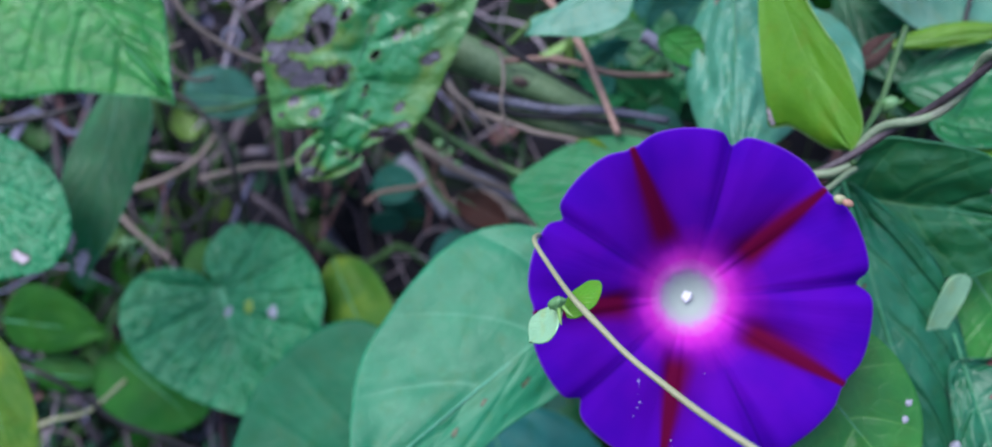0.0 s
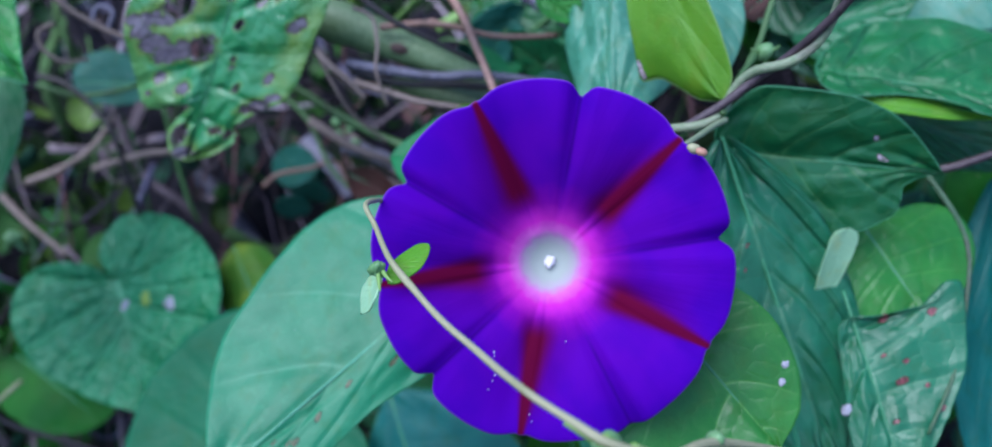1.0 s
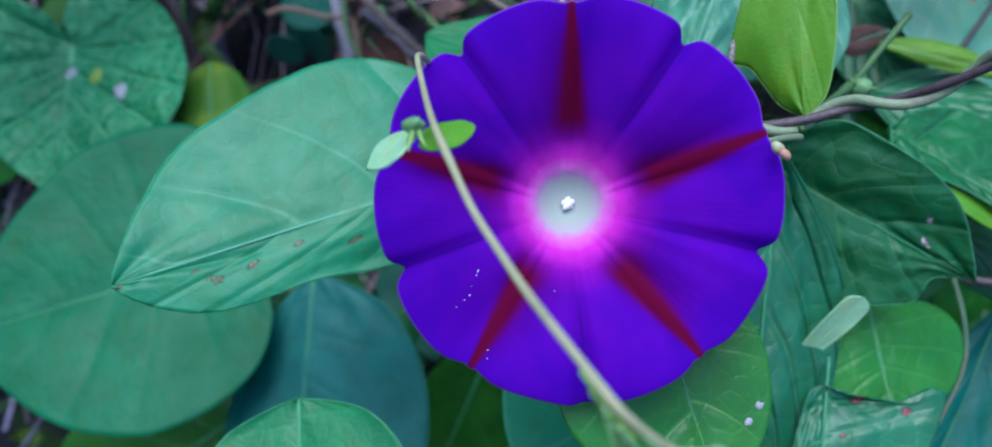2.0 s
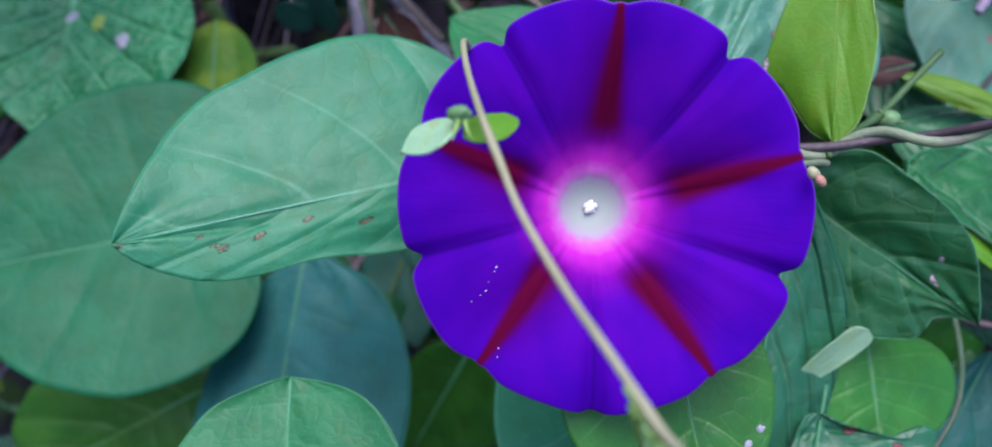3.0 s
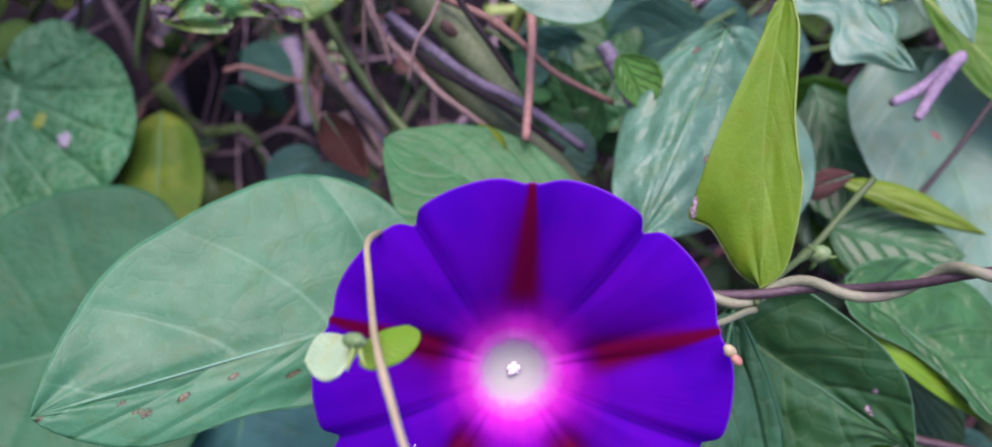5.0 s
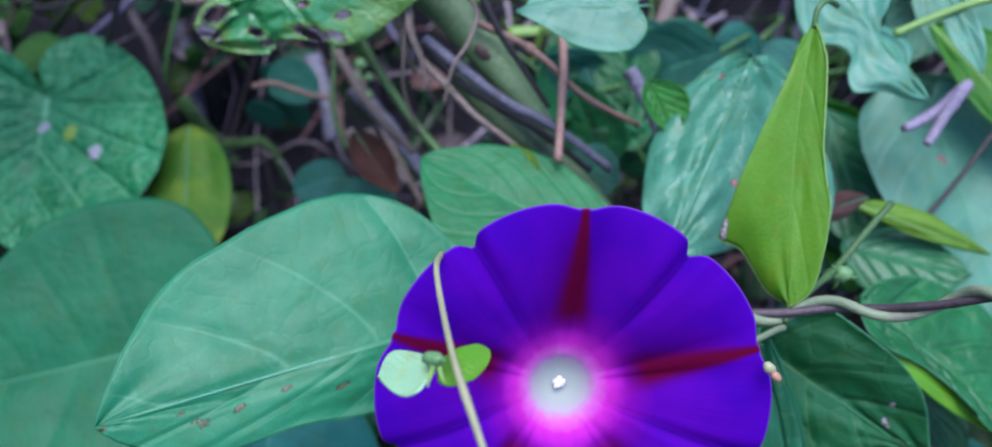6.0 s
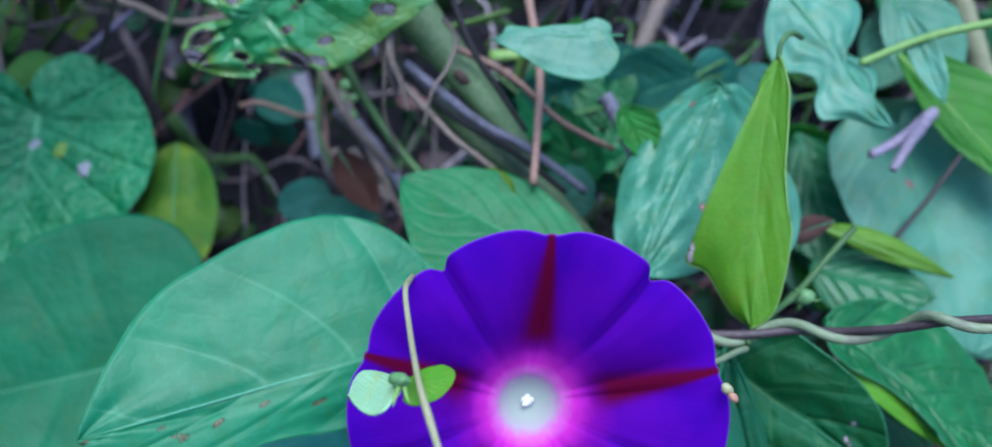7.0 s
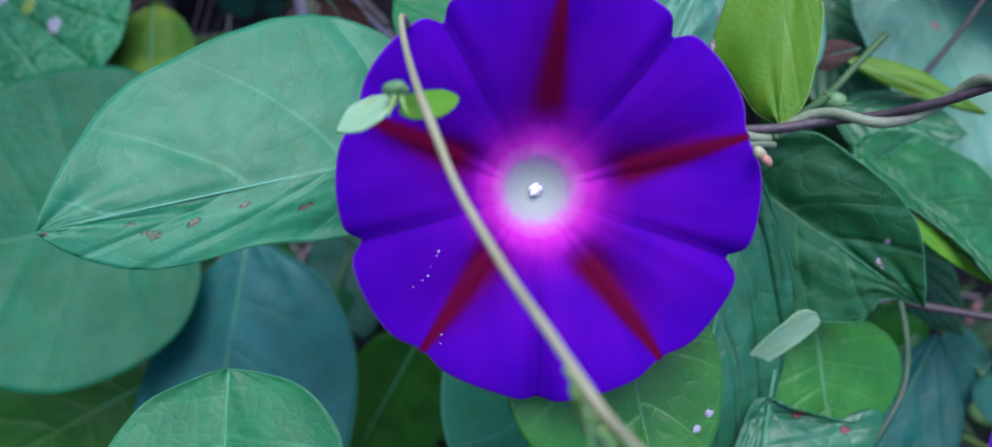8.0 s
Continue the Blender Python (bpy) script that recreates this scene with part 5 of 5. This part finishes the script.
stem("twig", "thin curved red-brown twig over litter", "twig", [(-0.0534, 0.2820, 0.2351), (-0.0480, 0.2827, 0.2398), (-0.0363, 0.2836, 0.2426), (-0.0280, 0.2835, 0.2458), (-0.0210, 0.2754, 0.2416), (-0.0086, 0.2676, 0.2378)], 0.0009, TWIG, 0.0006, rough=0.2)
stem("creeper", "blackish thin creeping stem", "stem", [(-0.1294, 0.2888, 0.2703), (-0.1191, 0.2876, 0.2677), (-0.1072, 0.2830, 0.2593), (-0.1010, 0.2781, 0.2507), (-0.0989, 0.2781, 0.2312), (-0.1008, 0.2847, 0.2132)], 0.0010, BLACKSTEM, 0.0008)
stem("grey_stick", "thick grey-violet dead stem on the bank", "stick", [(-0.1284, 0.3726, 0.2057), (-0.1065, 0.3573, 0.1984), (-0.0851, 0.3387, 0.1856), (-0.0644, 0.3191, 0.1712), (-0.0471, 0.2992, 0.1565)], 0.0042, GREYWOOD, 0.0036, rough=0.15)
stem("dead_stalk", "tan dead stick among the litter", "stalk", [(-0.1492, 0.2996, 0.2214), (-0.1346, 0.3036, 0.2272), (-0.1238, 0.3087, 0.2351), (-0.1170, 0.3156, 0.2461)], 0.0015, TAN, 0.0009, rough=0.25)
stem("dead_stalk", "tan dead stick among the litter", "stalk", [(-0.1641, 0.3049, 0.2116), (-0.1482, 0.2949, 0.2037), (-0.1327, 0.2863, 0.1983)], 0.0014, TAN, 0.0009, rough=0.25)
stem("tendril", "dry tan curled tendril", "tendril", [(-0.1142, 0.2739, 0.3125), (-0.1076, 0.2695, 0.3049), (-0.0971, 0.2664, 0.2991), (-0.0857, 0.2644, 0.2951), (-0.0765, 0.2646, 0.2949)], 0.0011, TAN, 0.0007)
stem("tendril", "dry tan curled tendril", "tendril", [(-0.1119, 0.2747, 0.2942), (-0.1167, 0.2730, 0.2917), (-0.1145, 0.2702, 0.2870), (-0.1081, 0.2687, 0.2841), (-0.1016, 0.2713, 0.2843)], 0.0009, TAN, 0.0006)
stem("tendril", "dry tan curled tendril", "tendril", [(-0.0981, 0.2701, 0.2956), (-0.0964, 0.2734, 0.3009), (-0.0916, 0.2728, 0.2997), (-0.0925, 0.2699, 0.2949), (-0.0890, 0.2694, 0.2919)], 0.0008, GREYWOOD, 0.0006)
stem("dead_stalk", "bent tan dead stalk under the eaten leaf", "stalk", [(-0.1202, 0.2950, 0.2314), (-0.0992, 0.2944, 0.2390), (-0.0863, 0.2932, 0.2420), (-0.0765, 0.2952, 0.2487), (-0.0698, 0.2993, 0.2551)], 0.0013, TAN, 0.0009, rough=0.2)
stem("green_stem", "green leaf stalk crossing the litter", "stem", [(-0.1317, 0.2916, 0.2653), (-0.1177, 0.2905, 0.2627), (-0.0997, 0.2879, 0.2669), (-0.0832, 0.2774, 0.2777)], 0.0010, MOSS, 0.0008)
stem("green_stem", "slender olive stem below the eaten leaf", "stem", [(-0.0876, 0.2898, 0.2598), (-0.0850, 0.2861, 0.2437), (-0.0810, 0.2822, 0.2272), (-0.0787, 0.2829, 0.2186)], 0.0009, MOSS, 0.0007)
stem("creeper", "blackish creeping stem near the soil", "stem", [(-0.1701, 0.2319, 0.1860), (-0.1586, 0.2308, 0.1835), (-0.1469, 0.2317, 0.1745), (-0.1346, 0.2313, 0.1633), (-0.1151, 0.2327, 0.1546), (-0.0973, 0.2340, 0.1459)], 0.0011, BLACKSTEM, 0.0009)
stem("green_stem", "pale creeping stem near the soil", "stem", [(-0.1682, 0.2224, 0.1605), (-0.1574, 0.2262, 0.1660), (-0.1464, 0.2326, 0.1662), (-0.1378, 0.2469, 0.1700)], 0.0010, STALK, 0.0008)
stem("creeper", "blackish stem between leaves", "stem", [(-0.1731, 0.2484, 0.2715), (-0.1571, 0.2504, 0.2736), (-0.1471, 0.2522, 0.2760), (-0.1403, 0.2559, 0.2778)], 0.0011, BLACKSTEM, 0.0008)
stem("creeper", "dark purple stem behind leaves", "stem", [(0.1341, 0.2061, 0.2922), (0.1410, 0.2045, 0.2950), (0.1465, 0.2041, 0.2978), (0.1551, 0.2020, 0.3036)], 0.0011, VINEDARK, 0.0010)
stem("creeper", "dark stem across a pale leaf", "stem", [(0.1250, 0.2527, 0.3164), (0.1264, 0.2587, 0.3286), (0.1278, 0.2646, 0.3407), (0.1288, 0.2725, 0.3560)], 0.0008, BLACKSTEM, 0.0007)
stem("green_stem", "bright green stem arching over leaves", "stem", [(0.0846, 0.2601, 0.3601), (0.0907, 0.2638, 0.3679), (0.0974, 0.2655, 0.3765), (0.1090, 0.2672, 0.3883)], 0.0010, LIMESTALK, 0.0011)
stem("dead_stalk", "broken grey dead stalk with a frayed end", "stalk", [(0.0352, 0.2542, 0.3171), (0.0411, 0.2518, 0.3148), (0.0479, 0.2485, 0.3113), (0.0553, 0.2438, 0.3056)], 0.0022, GREYWOOD, 0.0014, rough=0.35)
stem("dead_stalk", "thick pale dead stalk", "stalk", [(0.0475, 0.3533, 0.3280), (0.0487, 0.3319, 0.3125), (0.0506, 0.3113, 0.2988)], 0.0034, TAN, 0.0028, rough=0.2)
fork = thing("dead_stalk", "forked lilac-grey dead stalk among leaves", "stalk", (0.1175, 0.2740, 0.3590))
tube("stalk", [(0.1260, 0.3000, 0.3640), (0.1195, 0.2830, 0.3585), (0.1129, 0.2700, 0.3543), (0.1103, 0.2660, 0.3499), (0.1068, 0.2620, 0.3454), (0.1033, 0.2580, 0.3429)], 0.0021, LILAC, fork, 0.0012, n=30, rough=0.25)
tube("side_stalk", [(0.1132, 0.2700, 0.3557), (0.1114, 0.2640, 0.3506), (0.1110, 0.2600, 0.3463), (0.1105, 0.2570, 0.3430)], 0.0019, LILAC, fork, 0.0011, n=24, rough=0.25)
leaf("narrow_leaf", "narrow pale blue-green leaf hanging among lime ones", PLAIN, (0.0870, 0.2720, 0.3750), (0.1060, 0.2540, 0.3650), (0.0988, 0.2620, 0.3735), (0.0944, 0.2620, 0.3674), "lance", lobe=0.0, rib=0.0002)
stem("dead_stalk", "thick pale yellowish stalk behind the leaves", "stalk", [(0.1143, 0.3300, 0.3825), (0.1347, 0.3300, 0.3712), (0.1515, 0.3300, 0.3613), (0.1734, 0.3300, 0.3481)], 0.0040, STALK, 0.0036, rough=0.15)
for blade in ([(-0.0134, 0.3000, 0.2852), (-0.0046, 0.3020, 0.2945), (0.0039, 0.3060, 0.3035)], [(0.0060, 0.3000, 0.2895), (0.0207, 0.3020, 0.3000), (0.0288, 0.3050, 0.3068)], [(0.0292, 0.3000, 0.2981), (0.0306, 0.2980, 0.2874), (0.0326, 0.2960, 0.2761)], [(0.0144, 0.3000, 0.2976), (0.0178, 0.2990, 0.2868), (0.0235, 0.2980, 0.2756)]):
    stem("grass_blade", "fresh green grass blade behind the dead stalks", "grass", blade, 0.0018, LIMESTALK, 0.0010, n=16, piece="blade", group="grass blades", flat=0.25, rough=0.1)
stem("dead_stalk", "tan dead stalk on the bank", "stalk", [(-0.0312, 0.3233, 0.2373), (-0.0168, 0.3120, 0.2324), (0.0000, 0.2959, 0.2300), (0.0122, 0.2862, 0.2272)], 0.0014, TAN, 0.0009, rough=0.25)
stem("dead_stalk", "reddish dead stalk on the bank", "stalk", [(-0.0223, 0.2981, 0.2274), (-0.0130, 0.2904, 0.2270), (-0.0029, 0.2816, 0.2252)], 0.0013, TWIG, 0.0008, rough=0.25)
stem("dead_stalk", "tan dead stalk beside the thick stalk", "stalk", [(-0.0240, 0.2610, 0.2924), (-0.0177, 0.2587, 0.2865), (-0.0117, 0.2583, 0.2816)], 0.0014, TAN, 0.0008, rough=0.3)
stem("green_stem", "slender pale stem beside the lime leaf", "stem", [(0.0957, 0.2199, 0.3368), (0.0925, 0.2123, 0.3302), (0.0887, 0.2031, 0.3229), (0.0831, 0.1933, 0.3186), (0.0792, 0.1842, 0.3152)], 0.0008, MOSS, 0.0007, knots=[(0.55, 0.6)])
stem("green_stem", "pale leaf stalk beside the flower", "stem", [(0.0689, 0.1701, 0.3138), (0.0724, 0.1740, 0.3143), (0.0775, 0.1811, 0.3141), (0.0802, 0.1845, 0.3138)], 0.0006, VINEPALE, 0.0007)

stem("dead_straw", "broad pinkish grey dead straw blade", "straw", [(-0.0265, 0.2953, 0.2466), (-0.0142, 0.2875, 0.2470), (-0.0032, 0.2796, 0.2468), (0.0080, 0.2714, 0.2461)], 0.0030, GREYWOOD, 0.0018, rough=0.4, flat=0.3)
stem("dead_straw", "broad pinkish grey dead straw blade", "straw", [(-0.0204, 0.2750, 0.2441), (-0.0131, 0.2702, 0.2421), (-0.0052, 0.2646, 0.2409)], 0.0016, TAN, 0.0010, rough=0.4, flat=0.3)
stem("dead_straw", "broad pinkish grey dead straw blade", "straw", [(-0.0154, 0.2778, 0.2462), (-0.0068, 0.2711, 0.2453), (0.0032, 0.2656, 0.2450)], 0.0018, TAN, 0.0012, rough=0.4, flat=0.3)
stem("dead_straw", "grey dead straw blade in shade", "straw", [(-0.0454, 0.3118, 0.2393), (-0.0343, 0.3014, 0.2350), (-0.0242, 0.2897, 0.2283)], 0.0034, GREYWOOD, 0.0022, rough=0.4, flat=0.3)
leaf("tiny_leaf", "small blue-green leaf under the eaten leaf", TEAL, (-0.0519, 0.2915, 0.2334), (-0.0359, 0.2889, 0.2433), (-0.0481, 0.2941, 0.2445), (-0.0405, 0.2866, 0.2343), "round", lobe=0.0, rib=0.0002)
leaf("young_leaf", "small green folded leaf on a broken stalk", FRESH, (0.0385, 0.2442, 0.3207), (0.0499, 0.2339, 0.3166), (0.0487, 0.2406, 0.3234), (0.0421, 0.2373, 0.3162), "ovate", lobe=0.0, cup=0.5, rib=0.0002)
bud = thing("flower_bud", "lime-green calyx bud with pointed tips", "bud", (0.0905, 0.2030, 0.3226))
ball("calyx", (0.0905, 0.2030, 0.3226), (0.0019, 0.0018, 0.0026), GREENBUD, bud, turn=(20, 30, 0), n=10)
for ex, ey in ((0.0032, 0.002), (-0.0034, 0.001), (0.001, -0.004)):
    c0 = Vector((0.0905, 0.2030, 0.3226))
    tube("sepal", [c0, c0 + Vector((ex * 0.6, -0.001, ey * 0.6)), c0 + Vector((ex, -0.0005, ey))], 0.0008, MOSS, bud, 0.0002, n=8, sides=6)
pod = thing("flower_bud", "pale green pointed bud low by the heart-shaped leaf", "bud", (-0.1363, 0.2620, 0.2213))
ball("calyx", (-0.1363, 0.2620, 0.2213), (0.0030, 0.0026, 0.0024), GREENBUD, pod, turn=(20, 20, 0), n=9, lump=0.3)
for tipp in ((-0.1312, 0.2610, 0.2242), (-0.1319, 0.2610, 0.2164), (-0.1412, 0.2610, 0.2145)):
    tube("sepal", [(-0.1363, 0.2620, 0.2213), Vector((-0.1363, 0.2610, 0.2213)).lerp(Vector(tipp), 0.5), tipp], 0.0014, GREENBUD, pod, 0.0003, n=10, sides=6, flat=0.5)
nub = thing("seed_bud", "small salmon-pink bud tip beside the petals", "bud", (0.0695, 0.1555, 0.3205))
ball("body", (0.0688, 0.1570, 0.3201), (0.0014, 0.0010, 0.0010), STALK, nub, turn=(0, 20, 0), n=8)
ball("bud_tip", (0.0699, 0.1554, 0.3203), (0.0012, 0.0008, 0.0008), ROSEBUD, nub, "salmon-pink tip", turn=(0, 20, 0), n=8)

for place, r in (((-0.0281, 0.2922, 0.2566), 0.0026), ((-0.0270, 0.2880, 0.2535), 0.0027), ((-0.0210, 0.2869, 0.2513), 0.0024), ((-0.0241, 0.2929, 0.2536), 0.0020)):
    b = thing("berry", "small yellow-green round berry in the litter", "berry", place, "berries")
    ball("fruit", place, (r * 0.8, r * 0.8, r * 0.8), GREENBUD, b, lump=0.06)
for name, label, place, radii, mat in (
        ("petal_scrap", "lilac-white scrap lying on a heart-shaped leaf", resting(heart, (-0.0828, 0.2545, 0.2017)), (0.0034, 0.0005, 0.0026), SCRAP),
        ("petal_scrap", "small lilac scrap lying on a heart-shaped leaf", resting(heart, (-0.1017, 0.2589, 0.1966)), (0.0018, 0.0004, 0.0024), SCRAP),
        ("leaf_scrap", "yellow-green scrap lying on a heart-shaped leaf", resting(heart, (-0.0933, 0.2583, 0.2008)), (0.0030, 0.0004, 0.0024), LIMEBUD),
        ("seed_fluff", "greyish white fluffy speck on a leaf", resting(gnawed, (0.1090, 0.1609, 0.2534)), (0.0012, 0.0009, 0.0014), SCRAP),
        *(("white_speck", "tiny white speck on a leaf", resting(broad, q), (0.0005, 0.0002, 0.0003), SCRAP) for q in ((-0.0112, 0.1700, 0.2702), (-0.0017, 0.1700, 0.2785), (-0.0140, 0.1700, 0.2621), (0.0039, 0.1700, 0.2734))),
        ("white_speck", "tiny white speck on a leaf", resting(spotted, (0.0930, 0.1479, 0.2764)), (0.0008, 0.0003, 0.0008), SCRAP),
        ("white_speck", "tiny white speck on a leaf", resting(spotted, (0.0925, 0.1458, 0.2739)), (0.0008, 0.0003, 0.0008), SCRAP)):
    s = thing(name, label, "scrap", place)
    ball("piece", place, radii, mat, s, turn=(-31, 10, 0), lump=0.5, n=8)

flower("morning_glory_flower", "second violet morning glory low beside the leaves", (0.1985, 0.1847, 0.2922), (-0.1, -0.80, 0.59), 0.034, 100.0, 4.0)

for k, (place, r) in enumerate((((0.0374, 0.1337, 0.2919), 0.0002), ((0.0370, 0.1330, 0.2907), 0.00012), ((0.0397, 0.1287, 0.2873), 0.00018), ((0.0393, 0.1279, 0.2861), 0.00012), ((0.0402, 0.1251, 0.2832), 0.00016), ((0.0369, 0.1257, 0.2845), 0.00012), ((0.0408, 0.1233, 0.2821), 0.00013), ((0.0443, 0.1394, 0.2933), 0.00013), ((0.0386, 0.1307, 0.2888), 0.0001))):
    spot = min((v.co + bloom.location for v in bloom.children[0].data.vertices), key=lambda q: (q - Vector(place)).length)
    ball("pollen_grain", spot + Vector((-0.049, -0.872, 0.487)) * 0.0002, (r * 0.7, r * 0.5, r * 1.1), CREAM, bloom, "pale pollen speck", turn=(-30, 20 * k, 0), n=5, lump=0.4)

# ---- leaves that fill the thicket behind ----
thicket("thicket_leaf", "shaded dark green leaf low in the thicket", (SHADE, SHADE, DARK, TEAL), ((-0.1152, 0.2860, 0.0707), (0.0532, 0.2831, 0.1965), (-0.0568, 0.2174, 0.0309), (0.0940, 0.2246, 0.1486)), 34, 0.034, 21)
thicket("thicket_leaf", "shaded green leaf beside the flower", (SHADE, DARK, TEAL, GREEN), ((0.1233, 0.2626, 0.2426), (0.2107, 0.2807, 0.2999), (0.1453, 0.2049, 0.2105), (0.2254, 0.2194, 0.2595)), 26, 0.032, 22)
thicket("thicket_leaf", "green leaf high in the thicket", (DARK, GREEN, PALE, SHADE, PALE), ((0.0760, 0.3631, 0.3521), (0.1568, 0.3793, 0.4013), (0.1211, 0.2679, 0.2859), (0.1921, 0.2822, 0.3292)), 34, 0.030, 23)
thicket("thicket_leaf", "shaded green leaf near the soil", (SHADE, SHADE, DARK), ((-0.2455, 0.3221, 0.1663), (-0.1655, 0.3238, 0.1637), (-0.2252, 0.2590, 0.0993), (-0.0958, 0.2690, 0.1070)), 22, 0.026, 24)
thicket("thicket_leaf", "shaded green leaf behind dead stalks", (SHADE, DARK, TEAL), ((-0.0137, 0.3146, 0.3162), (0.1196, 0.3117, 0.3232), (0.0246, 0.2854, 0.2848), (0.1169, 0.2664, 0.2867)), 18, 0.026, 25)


# ---- litter and undergrowth on the bank ----

def strands(count, lo, hi, radius, lift, seed):
    """Dead stalks lying over the bank, joined."""
    r = random.Random(seed)
    verts, faces, uvs = [], [], []
    for i in range(count):
        x, y = r.uniform(*lo), r.uniform(*hi)
        a, long = r.uniform(0, math.pi), r.uniform(0.02, 0.09)
        pts = []
        for k in (-1, -0.3, 0.35, 1):
            px, py = x + math.cos(a) * long * k * 0.5, y + math.sin(a) * long * k * 0.35
            pts.append((px, py - lift * r.uniform(0.3, 1.0), bank(px, py) + lift * r.uniform(0.1, 1.1)))
        rr = radius * r.choice((0.35, 0.5, 0.7, 1.0, 1.5, 2.6)) * r.uniform(0.7, 1.3)
        v, f, u = tube_data(pts, rr, rr * r.uniform(0.3, 0.9), 8, 6, 0.35, i, (), 1.0 if rr < radius else r.uniform(0.15, 0.4))
        o = len(verts)
        verts += v
        uvs += u
        faces += [tuple(q + o for q in g) for g in f]
    return verts, faces, uvs


v, f, u = strands(1900, (-0.32, 0.34), (0.24, 0.58), 0.0009, 0.04, 3)
tagged(part("dead_litter", v, f, LITTER, None, "", {"tube": u}, kind="stuff"), "tangle of dead brown and grey stalks on the bank", "litter")


def patches(count, lo, hi, size, lift, seed):
    """Small undergrowth leaves, joined: each a cupped pointed blade on the bank."""
    r = random.Random(seed)
    verts, faces = [], []
    for i in range(count):
        x, y = r.uniform(*lo), r.uniform(*hi)
        c = Vector((x, y - lift * r.uniform(0.2, 1), bank(x, y) + lift * r.uniform(0.2, 1.0)))
        s = size * r.uniform(0.5, 1.4)
        m = Euler((r.uniform(0.2, 1.3), r.uniform(-0.5, 0.5), r.uniform(-3.1, 3.1))).to_matrix()
        o = len(verts)
        for j in range(7):
            t = j / 6
            w = 0.42 * math.sin(math.pi * min(1, t * 0.92 + 0.08)) ** 0.8 * (1 - 0.3 * t)
            for k in (-1, -0.5, 0, 0.5, 1):
                verts.append(c + m @ Vector((k * w * s, (t - 0.3) * s, 0.12 * s * (k * k - 4 * t * (1 - t) * 0.6))))
        faces += [(o + j * 5 + k, o + j * 5 + k + 1, o + j * 5 + k + 6, o + j * 5 + k + 5) for j in range(6) for k in range(4)]
    return verts, faces


v, f = patches(420, (0.10, 0.42), (0.24, 0.52), 0.022, 0.035, 11)
tagged(part("undergrowth", v, f, SPROUT, None, "", kind="stuff"), "shaded green undergrowth leaves on the bank", "undergrowth")
v, f = patches(260, (-0.36, 0.12), (0.10, 0.30), 0.020, 0.03, 12)
tagged(part("undergrowth", v, f, SPROUT, None, "", kind="stuff"), "shaded green leaves low on the bank", "undergrowth")
v, f = patches(820, (-0.34, 0.12), (0.28, 0.55), 0.017, 0.034, 13)
tagged(part("undergrowth", v, f, SPROUT, None, "", kind="stuff"), "scattered small green leaves in the litter", "undergrowth")

v, f = patches(520, (-0.30, 0.32), (0.26, 0.52), 0.012, 0.032, 14)
tagged(part("dead_leaves", v, f, LITTER, None, "", kind="stuff"), "broken dead brown leaves scattered through the litter", "litter")
